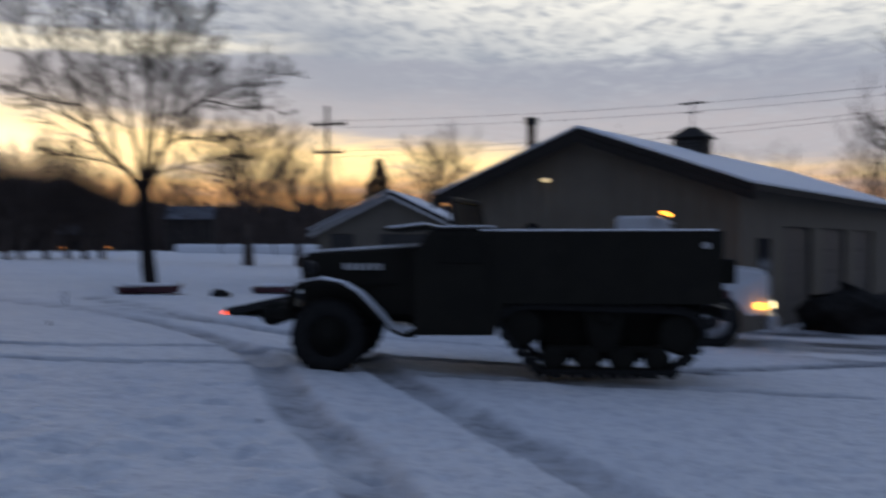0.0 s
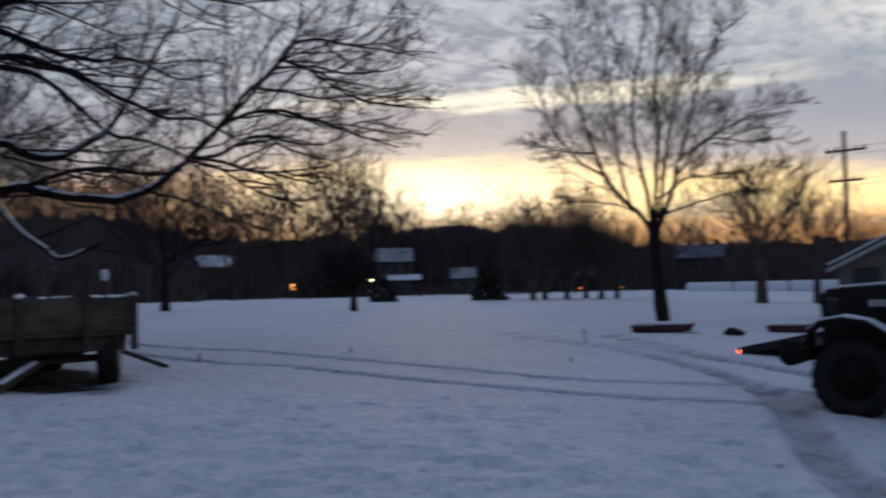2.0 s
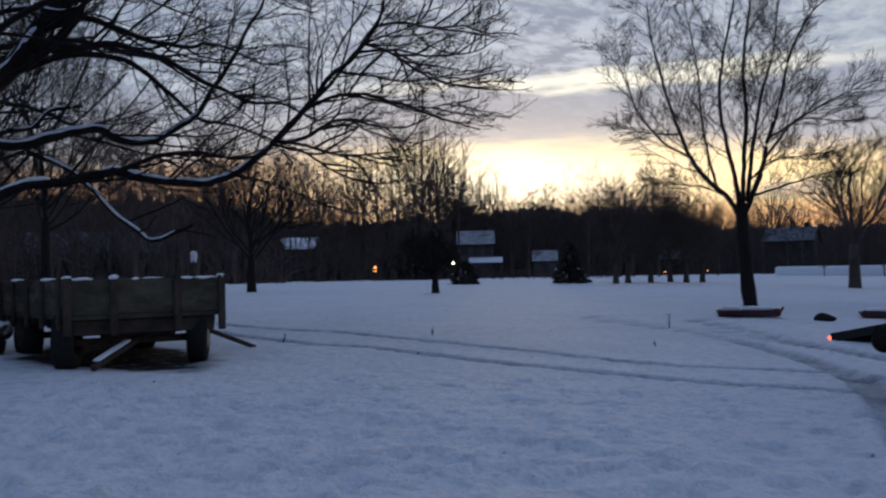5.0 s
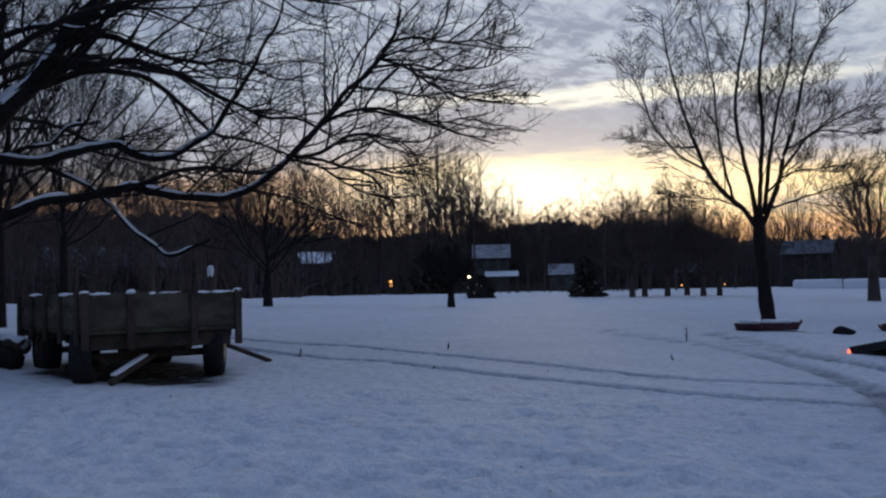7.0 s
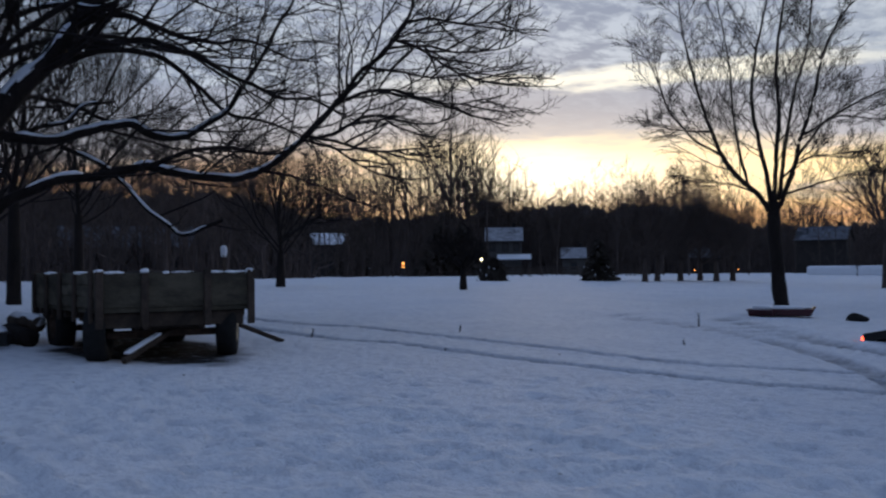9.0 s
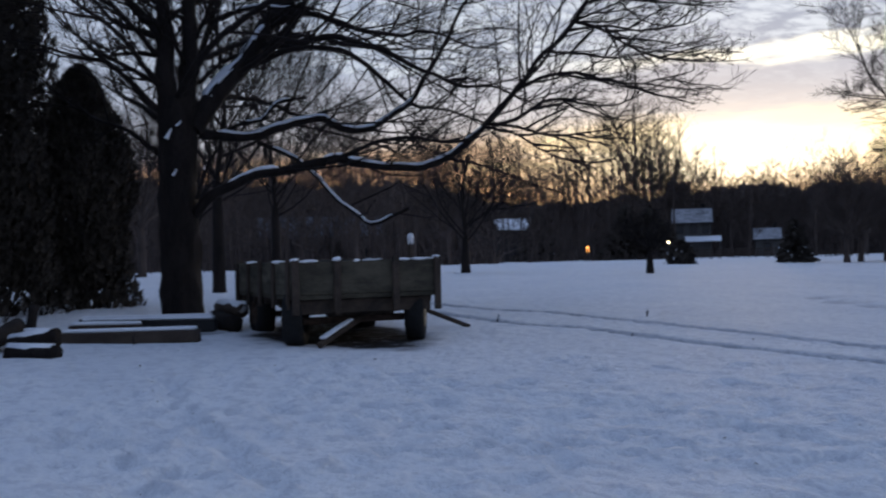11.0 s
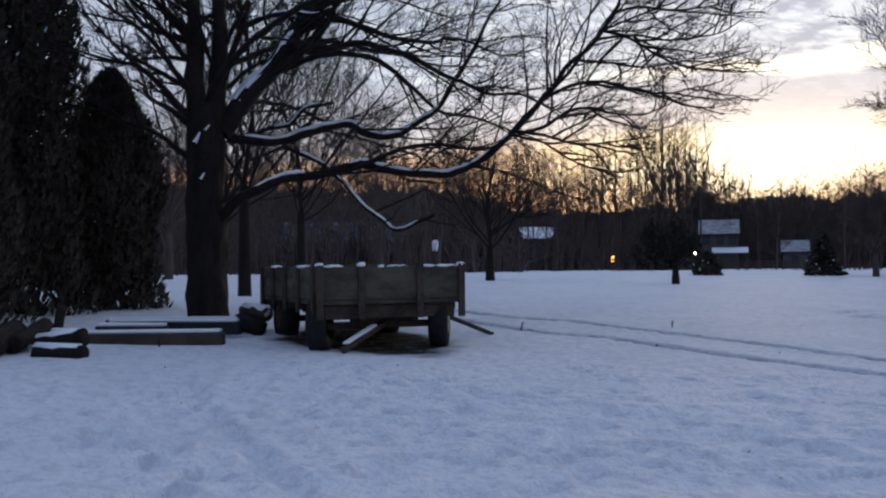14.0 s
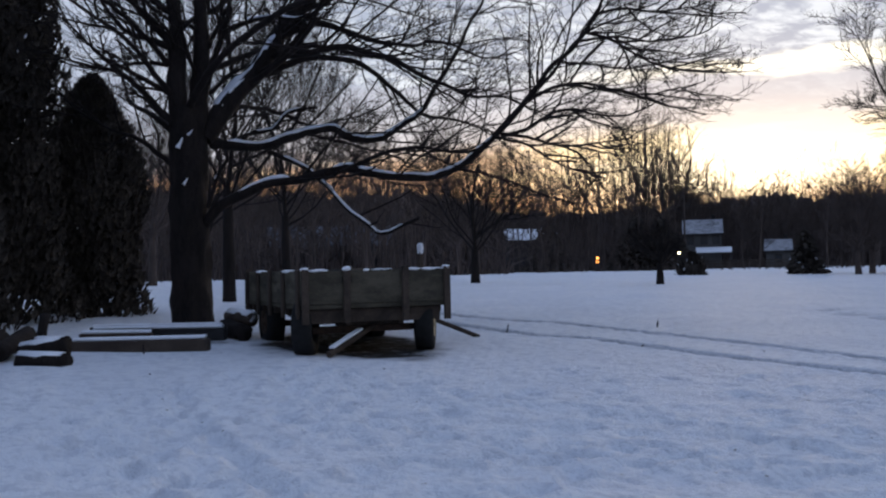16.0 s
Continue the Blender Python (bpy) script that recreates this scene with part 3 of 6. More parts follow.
    limb(0.06, 0.015, 1, 2, [(0.71, -0.3, 5.64), (1.13, -0.45, 5.81), (1.54, -0.6, 5.88), (1.94, -0.75, 5.83), (2.35, -0.9, 5.89)])
    limb(0.05, 0.015, 0, 2, [(0.43, 0.2, 4.57), (0.84, 0.33, 4.98), (1.4, 0.47, 5.29), (2.09, 0.6, 5.56)])
    limb(0.045, 0.012, 0, 3, [(5.47, -1.85, 3.48), (6.01, -1.98, 4.11), (6.42, -2.1, 4.51), (6.76, -2.23, 5.0), (7.21, -2.35, 5.46), (7.89, -2.48, 5.75), (8.51, -2.6, 5.96)])
    limb(0.035, 0.01, 0, 3, [(5.52, -1.9, 3.56), (6.22, -1.85, 3.5), (6.91, -1.8, 3.38), (7.62, -1.75, 3.44), (8.47, -1.7, 3.57)])
    limb(0.03, 0.01, 0, 2, [(5.43, -1.9, 3.5), (5.94, -2.0, 3.37), (6.45, -2.1, 3.07), (6.96, -2.2, 2.84), (7.37, -2.3, 2.76)])
    limb(0.04, 0.01, 0, 3, [(5.60, -1.85, 3.52), (6.04, -1.9, 3.65), (6.37, -2.05, 3.87), (6.76, -2.2, 3.99), (7.19, -2.35, 3.91), (7.63, -2.5, 3.79), (8.0, -2.65, 3.9), (8.44, -2.8, 4.12)])
    limb(0.04, 0.01, 0, 3, [(5.85, -1.6, 3.86), (6.25, -1.9, 4.26), (7.07, -1.99, 4.51), (7.74, -2.03, 4.42), (8.53, -2.08, 4.33), (9.22, -2.12, 4.45), (9.70, -2.16, 4.62)])
    limb(0.03, 0.01, 0, 3, [(7.21, -2.1, 5.44), (7.69, -2.16, 5.34), (8.12, -2.22, 5.08), (8.66, -2.28, 4.83), (9.1, -2.34, 4.76), (9.89, -2.4, 4.96)])
    limb(0.07, 0.012, 0, 3, [(-0.23, 0.0, 3.92), (-0.54, -0.1, 4.17), (-0.84, -0.2, 4.51), (-1.23, -0.3, 4.84), (-1.62, -0.4, 4.86), (-1.99, -0.5, 4.97), (-2.41, -0.6, 5.09)])
    limb(0.075, 0.012, 0, 3, [(-0.28, 0.1, 5.39), (-0.75, 0.28, 5.58), (-1.17, 0.45, 5.79), (-1.5, 0.62, 6.19), (-1.77, 0.8, 6.75)])
    limb(0.07, 0.012, 0, 3, [(-0.27, 0.0, 5.43), (-0.59, 0.33, 5.79), (-0.92, 0.67, 6.23), (-1.18, 1.0, 6.85)])
    limb(0.04, 0.01, 0, 3, [(-1.27, -0.4, 4.84), (-1.7, -0.57, 5.23), (-2.01, -0.73, 5.56), (-2.18, -0.9, 5.88)])
    limb(0.05, 0.012, 0, 3, [(-0.25, 0.1, 5.04), (-0.75, 0.2, 5.11), (-1.27, 0.3, 5.04), (-1.79, 0.4, 4.86)])
    limb(0.03, 0.01, 0, 3, [(7.16, -1.8, 5.35), (7.91, -1.95, 5.44), (8.65, -2.1, 5.35), (9.4, -2.25, 5.48), (9.91, -2.4, 5.75)])
    limb(0.03, 0.01, 0, 3, [(7.53, -1.9, 5.88), (8.22, -1.8, 6.03), (9.11, -1.7, 6.04), (10.02, -1.6, 6.26), (10.72, -1.5, 6.67)])
    limb(0.03, 0.01, 0, 3, [(6.74, -1.7, 4.98), (7.51, -1.52, 4.99), (8.42, -1.35, 4.95), (9.37, -1.18, 5.2), (10.1, -1.0, 5.44)])
    # limbs that spread away from the wagon and over the evergreens
    limb(0.075, 0.012, 0, 3, [(0.1, 0.1, 3.7), (0.8, 1.2, 4.4), (1.6, 2.2, 4.6), (2.8, 3.0, 4.4), (4.0, 3.6, 4.9)])
    limb(0.075, 0.012, 0, 3, [(0.0, -0.2, 4.2), (0.7, -1.4, 5.0), (1.8, -2.6, 5.6), (3.2, -3.4, 5.8), (4.8, -4.0, 6.2), (6.2, -4.4, 6.8)])
    limb(0.075, 0.012, 0, 3, [(1.9, 0.3, 6.2), (3.0, -0.2, 7.0), (4.4, -0.5, 7.2), (5.8, -0.8, 6.9), (7.2, -1.0, 6.7)])
    limb(0.06, 0.012, 0, 3, [(-0.1, 0.2, 3.0), (-0.9, 0.9, 3.7), (-1.7, 1.6, 4.1), (-2.6, 2.2, 4.8)])
    limb(0.07, 0.012, 0, 3, [(0.2, 0.2, 4.9), (1.3, 1.3, 5.6), (2.6, 2.2, 6.0), (4.2, 2.8, 6.0), (5.8, 3.2, 6.3)])
    limb(0.08, 0.014, 0, 2, [(0.0, 0.3, 3.6), (-0.7, 1.4, 4.3), (-1.2, 2.6, 4.8), (-1.5, 3.9, 5.8)])
    for k in range(5):
        limb(0.06, 0.012, 0, 3, [(-0.25, 0.1 * k, 4.4 + 0.55 * k), (-0.9, 0.5 * k - 1.0, 5.1 + 0.5 * k), (-1.7, 0.8 * k - 1.7, 5.6 + 0.55 * k), (-2.7, k - 2.2, 6.2 + 0.5 * k)])
    # snow caught in the crotches of the trunk
    for at, r, h in (((-0.20, -0.30, 3.42), 0.10, 0.20), ((-0.10, -0.33, 2.74), 0.07, 0.16), ((-0.02, -0.34, 3.66), 0.05, 0.10)):
        snow.tube(V([at, (at[0] + 0.05, at[1], at[2] + h * 0.5), (at[0] + 0.09, at[1], at[2] + h)]), r, r * 0.35, 8, flat=0.5, rough=0.6)
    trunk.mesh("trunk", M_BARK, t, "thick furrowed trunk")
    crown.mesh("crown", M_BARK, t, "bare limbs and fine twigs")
    snow.mesh("snow_cap", M_SNOW, t, "snow lying along the low limbs")


def lawn_tree():
    """The vase-shaped tree over the sleds, its limbs given as (across, deep, up) from its foot."""
    t = thing("lawn_tree", pose(-9.57, 30.96, 0.33, 0, 0, 17.2), "tall bare lawn tree with upswept limbs", "tree")
    trunk, crown = Wood(11), Wood(12)
    crown.least, crown.wander, crown.sag, crown.twig_steps = 0.0075, 0.10, 0.4, 2
    V = lambda pts: [Vector(p) for p in pts]
    trunk.tube(spline(V([(0.20, 0, -0.25), (0.14, 0, 0.25), (0.07, 0, 0.9), (0.01, 0, 1.7), (-0.04, 0, 2.5), (-0.04, 0, 3.4)]), 0.2), 0.23, 0.19, 16, rough=0.2)

    def limb(r0, r1, pts):
        grow_limb(crown, None, r0 * 0.75, r1 * 0.7, 0, 3, pts, 0.04, (7, 7, 9), 1.7, 3.2, 0.036)

    limb(0.12, 0.02, [(-0.11, -0.1, 3.0), (-0.53, -0.26, 3.65), (-1.13, -0.41, 4.21), (-1.55, -0.57, 4.86), (-1.88, -0.73, 5.68), (-2.28, -0.89, 6.97), (-2.67, -1.04, 8.63), (-2.8, -1.2, 9.89)])
    limb(0.06, 0.012, [(-1.55, -0.6, 4.86), (-2.41, -0.85, 5.42), (-3.09, -1.1, 6.26), (-3.48, -1.35, 7.34), (-3.88, -1.6, 8.42)])
    limb(0.11, 0.02, [(-0.09, 0.0, 3.28), (-0.25, 0.15, 4.41), (-0.49, 0.3, 5.55), (-0.67, 0.45, 6.9), (-0.5, 0.6, 8.43), (-0.18, 0.75, 9.97), (-0.04, 0.9, 11.91)])
    limb(0.07, 0.012, [(-0.8, 0.2, 3.97), (-1.08, 0.48, 5.23), (-1.29, 0.76, 6.61), (-1.36, 1.04, 8.02), (-1.66, 1.32, 9.86), (-1.87, 1.6, 11.14)])
    limb(0.12, 0.02, [(-0.02, 0.0, 3.1), (0.06, -0.12, 4.73), (0.16, -0.24, 6.36), (0.12, -0.36, 7.99), (0.35, -0.48, 9.59), (0.58, -0.6, 11.73)])
    limb(0.12, 0.02, [(0.08, 0.0, 3.09), (0.59, -0.17, 4.43), (0.83, -0.33, 5.4), (1.2, -0.5, 6.61), (1.5, -0.67, 8.0), (2.19, -0.83, 9.15), (3.03, -1.0, 9.82)])
    limb(0.06, 0.012, [(0.69, -0.5, 4.75), (1.42, -0.72, 5.67), (2.26, -0.95, 6.2), (3.23, -1.17, 6.62), (3.93, -1.4, 6.87)])
    limb(0.05, 0.01, [(0.35, 0.1, 3.64), (1.41, 0.4, 3.98), (2.65, 0.7, 4.32), (4.06, 1.0, 4.5)])
    limb(0.1, 0.015, [(0.13, 0.1, 3.46), (0.41, 0.38, 5.51), (0.63, 0.66, 6.85), (1.04, 0.94, 8.38), (1.28, 1.22, 10.14), (1.61, 1.5, 11.73)])
    limb(0.05, 0.01, [(0.85, -0.2, 5.45), (1.99, 0.27, 6.05), (3.05, 0.73, 5.96), (3.88, 1.2, 6.12)])
    limb(0.04, 0.01, [(-0.53, -0.4, 3.64), (-1.24, -0.07, 3.97), (-2.17, 0.27, 4.13), (-2.93, 0.6, 4.48)])
    limb(0.05, 0.01, [(-1.87, -0.8, 5.64), (-2.83, -0.1, 5.79), (-4.03, 0.6, 6.22)])
    limb(0.05, 0.01, [(0.27, 0.0, 4.18), (0.91, 0.47, 4.75), (1.82, 0.93, 4.94), (2.91, 1.4, 5.12)])
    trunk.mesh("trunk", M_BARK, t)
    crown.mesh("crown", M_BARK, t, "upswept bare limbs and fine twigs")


maple()
lawn_tree()
bare_tree("far_tree", (-32.2, 31.3, 0.9), 5.6, 0.20, 3.6, 1.6, "low round-crowned bare tree in the field", 12, limbs=10, kids=(6, 7, 7), group="field trees", rise=(0.35, 1.2), up=0.08)
bare_tree("far_tree", (-23.7, 33.8, 0.78), 2.7, 0.15, 1.15, 0.9, "dense low bare tree standing in the snowy field", 13, limbs=13, kids=(5, 7, 7), group="field trees", rise=(0.3, 1.0), up=0.08)
bare_tree("far_tree", (-11.3, 55.9, 0.45), 7.2, 0.30, 3.4, 2.4, "broad bare tree by the field edge", 14, limbs=10, kids=(6, 7, 7), group="field trees", rise=(0.5, 1.5))
bare_tree("far_tree", (-8.6, 57.5, 0.4), 6.0, 0.2, 2.6, 2.2, "slim bare tree by the field edge", 15, limbs=8, kids=(6, 6, 6), group="field trees", rise=(0.6, 1.6))
bare_tree("far_tree", (-24.5, 14.0, 0.78), 9.0, 0.18, 4.4, 3.2, "bare tree behind the wagon", 16, limbs=11, kids=(6, 7, 7), group="field trees", rise=(0.4, 1.5))
bare_tree("far_tree", (-30.0, 19.5, 0.88), 8.5, 0.17, 4.2, 2.8, "bare tree behind the wagon", 19, limbs=11, kids=(6, 7, 7), group="field trees", rise=(0.4, 1.5))
for k, (az, dist, h) in enumerate([(61.5, 44, 9.5), (64.5, 52, 10.5), (67.5, 47, 10)]):
    x, y = -math.sin(radians(az)) * dist, math.cos(radians(az)) * dist
    bare_tree("far_tree", (x, y, gz(x, y)), h, 0.2, 3.6, 2.4, "bare tree between the maple and the evergreens", 230 + k, limbs=10, kids=(5, 6, 6), group="field trees", rise=(0.4, 1.5))
bare_tree("far_tree", (-0.6, 66, 0.2), 8.0, 0.26, 2.8, 4.0, "bare round-topped tree behind the small garage", 17, limbs=9, kids=(6, 6, 7), group="field trees", rise=(0.5, 1.5))
bare_tree("far_tree", (27, 50, -0.9), 12.5, 0.35, 4.6, 4.0, "tall bare tree behind the workshop", 18, limbs=11, kids=(5, 6, 6), group="field trees", rise=(0.5, 1.6))
bare_tree("far_tree", (28, 58, -0.9), 7, 0.3, 5.0, 2.4, "bare tree behind the workshop", 20, limbs=10, kids=(5, 6, 6), group="field trees", rise=(0.4, 1.3))


for k, (az, dist, h) in enumerate([(24.4, 60, 5.2), (23.7, 62, 5.6), (22.4, 63, 6.0), (21.3, 66, 5.8), (20.4, 64, 5.4), (19.5, 66, 5.0)]):
    x, y = -math.sin(radians(az)) * dist, math.cos(radians(az)) * dist
    bare_tree("orchard_tree", (x, y, gz(x, y)), h, 0.17, 2.3, 1.3, "low dense bare tree in a row across the field", 210 + k, limbs=12, level=2, kids=(11, 12), group="orchard row", rise=(0.4, 1.5), up=0.1)


def conifer(name, at, height, r, label, seed, snowy=0.0, sprays=900, column=False, group=""):
    """A dense evergreen: a trunk and a crown of many small drooping sprays."""
    t = thing(name, pose(*at), label, "evergreen tree", group)
    rng = random.Random(seed)
    solid("trunk", rod((0, 0, -0.2), (0, 0, height * 0.92), r * 0.10 + 0.03, 8, 0.02), M_BARK, t)
    for nm, material, share in (("crown", M_EVERGREEN, 1.0), ("snow_flecks", M_SNOW, snowy)):
        v, f = [], []
        for i in range(int(sprays * share)):
            h = rng.random() ** (0.8 if column else 1.25)
            prof = (min(1, (1 - h) * 2.6) ** 0.55) * (1.12 - 0.12 * min(1, h * 5)) if column else (1 - h) ** 0.85
            a = rng.uniform(0, 2 * math.pi)
            lump = 1 + 0.14 * math.sin(3 * a + 9 * h + seed) + 0.08 * math.sin(7 * a - 15 * h)
            R = r * prof * lump * (rng.uniform(0.55, 1.04) if nm == "crown" else 1.03)
            c = Vector((R * math.cos(a), R * math.sin(a), (-0.12 if column else 0.1) + h * height * 0.97))
            out = Vector((math.cos(a), math.sin(a), 0))
            size = (0.10 + 0.16 * rng.random()) * (0.46 if column and height > 4 else 0.5 + r * 0.35) * (1 if nm == "crown" else 0.5)
            tip = (out * (0.5 if column else 1.2) + Vector((rng.gauss(0, .3), rng.gauss(0, .3), 1.1 if column else -0.35))).normalized()
            side = tip.cross(out + Vector((rng.gauss(0, .4), rng.gauss(0, .4), rng.gauss(0, .4)))).normalized()
            k = len(v)
            nrm = tip.cross(side) * 0.25
            for q in (c - tip * size, c + side * size * 0.55 + nrm * size, c + tip * size * 1.6, c - side * size * 0.55 + nrm * size, c + nrm * size * 2.2):
                v.append(tuple(q))
            f += [(k, k + 1, k + 4), (k + 1, k + 2, k + 4), (k + 2, k + 3, k + 4), (k + 3, k, k + 4)]
        if f:
            me = bpy.data.meshes.new(nm)
            me.from_pydata(v, [], f)
            me.materials.append(material)
            ob = tagged(new(nm, me), kind="stuff")
            ob.parent = t
    return t


conifer("arborvitae", (-16.9, 2.5, 0.6), 8.2, 1.15, "tall dark columnar arborvitae", 21, 0.001, 15750, True, "evergreen screen")
conifer("arborvitae", (-18.6, 4.6, 0.66), 7.4, 1.15, "tall dark columnar arborvitae", 22, 0.001, 15750, True, "evergreen screen")
conifer("arborvitae", (-20.6, 6.6, 0.72), 9.6, 1.12, "tall dark columnar arborvitae", 23, 0.001, 17250, True, "evergreen screen")
conifer("arborvitae", (-21.6, 8.9, 0.74), 5.7, 1.05, "dark arborvitae with a rounded top", 24, 0.0015, 14250, True, "evergreen screen")
conifer("spruce", (-27.8, 54.4, 0.85), 2.6, 1.0, "small dark spruce flecked with snow", 25, 0.03, 1600)
conifer("juniper_bush", (-32.6, 49.7, 0.9), 1.45, 0.8, "dark rounded evergreen bush", 26, 0.01, 1000, True)
conifer("spruce", (-66.0, 94.2, 0.9), 6.0, 4.0, "dark spruce standing by the houses", 27, 0.0, 2600)
conifer("spruce", (-68.0, 92.6, 0.9), 6.4, 3.4, "dark spruce standing by the houses", 28, 0.0, 2000)
conifer("spruce", (-90, 102, 0.8), 7.0, 3.8, "dark spruce between the houses", 29, 0.008, 1800)
conifer("spruce", (-8.0, 120, 0.1), 12.5, 3.6, "dark spruce behind the small garage", 30, 0.0, 1800)


def slim_tree(w, rng, p, h, r, low, boughs, twigs, spread, lift, leaders=0):
    """A straight woodland tree: a slim stem, rising boughs and a fringe of twigs."""
    top = p + Vector((rng.gauss(0, 0.03), rng.gauss(0, 0.03), 1)) * h
    bend = Vector((rng.gauss(0, 0.022), rng.gauss(0, 0.022), 0)) * h
    stem = [p, p.lerp(top, 0.35) + bend, p.lerp(top, 0.7) - bend * 0.5, top]
    w.tube(stem, r, r * 0.16, 4)
    for j in range(leaders):
        k = rng.uniform(0.30, 0.62)
        q, a = p.lerp(top, k), rng.uniform(0, 6.283)
        d = Vector((math.cos(a) * 0.62, math.sin(a) * 0.62, 1)).normalized()
        n = h * (1 - k) * rng.uniform(0.65, 0.95)
        mid = q + d * n * 0.45
        end = mid + (d + Vector((rng.gauss(0, 0.12), rng.gauss(0, 0.12), 0.25))).normalized() * n * 0.55
        w.tube([q, mid, end], r * 0.55 * (1.2 - k), r * 0.10, 3)
        for i in range(9):
            o = mid.lerp(end, rng.uniform(-0.3, 1.0))
            td = (d + Vector((rng.gauss(0, 0.7), rng.gauss(0, 0.7), rng.gauss(0.1, 0.3)))).normalized()
            w.tube([o, o + td * n * rng.uniform(0.15, 0.38)], max(0.02, r * 0.12), 0.012, 3)
    for j in range(boughs):
        k = low + (1 - low) * (j + rng.random()) / boughs
        q = p.lerp(top, k)
        a = rng.uniform(0, 6.283)
        d = Vector((math.cos(a) * spread, math.sin(a) * spread, lift * rng.uniform(0.5, 1.4))).normalized()
        n = h * rng.uniform(0.13, 0.30) * (1.25 - 0.75 * k)
        mid = q + d * n * 0.5
        d2 = (d + Vector((rng.gauss(0, 0.25), rng.gauss(0, 0.25), 0.3))).normalized()
        end = mid + d2 * n * 0.6
        br = max(0.03, r * 0.36 * (1.2 - k))
        w.tube([q, mid, end], br, br * 0.35, 3)
        for i in range(twigs):
            u = rng.uniform(0.25, 1.0)
            o = q.lerp(mid, u * 2) if u < 0.5 else mid.lerp(end, u * 2 - 1)
            td = (d2 + Vector((rng.gauss(0, 0.75), rng.gauss(0, 0.75), rng.gauss(0.25, 0.45)))).normalized()
            w.tube([o, o + td * n * rng.uniform(0.25, 0.6)], max(0.019, br * 0.4), 0.010, 3)


def far_woods():
    """Distant bare wood beyond the houses, the brush at its foot and the wooded rise behind."""
    rng = random.Random(77)
    w, b = Wood(78), Wood(79)

    def plant(lo, hi, near, far, count, el, low, boughs, twigs, spread=0.8, lift=1.0, stout=0.0085, leaders=0):
        """el is how high the tops stand over the eye's level, in degrees."""
        for i in range(count):
            az, dist = lo + (hi - lo) * (i + rng.random()) / count, rng.uniform(near, far)
            p = Vector((-math.sin(radians(az)) * dist, math.cos(radians(az)) * dist, 0))
            p.z = gz(p.x, p.y) - 0.3
            swell = 0.82 + 0.28 * noise.noise(Vector((az * 0.35, 4.0, 0))) + rng.uniform(-0.16, 0.16)
            h = max(4.0, dist * math.tan(radians(el * swell)) + EYE - p.z)
            slim_tree(w, rng, p, h, stout * h * rng.uniform(0.7, 1.2), low, boughs, twigs, spread, lift, leaders)

    # tall stand beyond the wagon, thinning to the open sky; the lower wood under the sunset; the hedge beside the workshop
    plant(33.4, 48, 168, 200, 46, 8.8, 0.28, 17, 13, 1.2, 0.7, 0.0105, 5)
    plant(33.1, 36.5, 168, 182, 9, 10.2, 0.30, 17, 13, 1.1, 0.8, 0.0095, 5)
    plant(33.4, 48, 170, 210, 36, 6.0, 0.15, 16, 11, 1.3, 0.7, 0.006, 2)
    plant(47, 66, 150, 200, 150, 9.2, 0.12, 17, 11, 1.0, 1.0)
    plant(66, 94, 150, 200, 100, 9.0, 0.15, 13, 8)
    plant(21, 33.4, 180, 236, 120, 5.4, 0.15, 14, 10, 1.2, 0.9)
    plant(20, 34, 165, 180, 120, 5.2, 0.06, 15, 10, 1.3, 0.8, 0.006)
    plant(-8, 20, 165, 180, 110, 3.2, 0.06, 13, 8, 1.3, 0.8, 0.006)
    plant(20, 33.0, 170, 200, 16, 6.8, 0.35, 12, 10, 1.0, 1.0, 0.008, 4)
    plant(8, 21, 180, 236, 90, 5.2, 0.15, 14, 9, 1.1, 1.0)
    plant(-8, 8, 180, 236, 110, 4.5, 0.15, 13, 9, 1.1, 1.0)
    plant(-34, -8, 180, 236, 80, 6.0, 0.2, 11, 8)
    plant(47, 92, 64, 130, 125, 8.8, 0.10, 15, 10, 1.0, 0.9, 0.007)
    for i in range(9500):
        az = rng.uniform(-34, 96) if i < 7500 else rng.uniform(44, 96)
        dist = rng.uniform(172, 238) if i < 7500 else rng.uniform(84, 130)
        p = Vector((-math.sin(radians(az)) * dist, math.cos(radians(az)) * dist, 0))
        p.z = gz(p.x, p.y) - 0.3
        h = rng.uniform(4.0, 15.0) * max(dist, 105) / 190 * (1.35 if az > 48 else 1.0) * (0.85 + 0.3 * math.sin(az * 0.9) * math.sin(az * 0.37 + 2))
        b.tube([p, p + Vector((rng.gauss(0, .5), rng.gauss(0, .5), h * 0.6)), p + Vector((rng.gauss(0, 2.0), rng.gauss(0, 2.0), h))], rng.uniform(0.06, 0.20), 0.02, 3)
    tagged(w.mesh("far_woods", M_BARKHAZE), "distant bare winter wood against the sunset", "woods", kind="stuff")
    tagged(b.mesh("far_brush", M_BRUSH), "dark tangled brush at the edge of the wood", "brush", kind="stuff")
    v, f = [], []
    N = 2200
    for i in range(N + 1):
        az = -60 + 180 * i / N
        for dist, h in ((240, -2.0), (246, 12.0), (262, 16.5), (300, 16.0)):
            x, y = -math.sin(radians(az)) * dist, math.cos(radians(az)) * dist
            n3 = noise.fractal(Vector((az * 0.55, dist * 0.02, 0)), 0.7, 2.2, 5)
            v.append((x, y, h + (0 if h < 0 else 1.8 * n3 + 1.0 * noise.noise(Vector((az * 3.1, dist, 0))) + rng.gauss(0, 0.5) + 6.0 * smoothstep(43, 50, az) + 1.6 * smoothstep(36, 33, az) - 6.2 * smoothstep(23, 17, az))))
    for i in range(N):
        for k in range(3):
            a = i * 4 + k
            f.append((a, a + 4, a + 5, a + 1))
    me = bpy.data.meshes.new("backdrop")
    me.from_pydata(v, [], f)
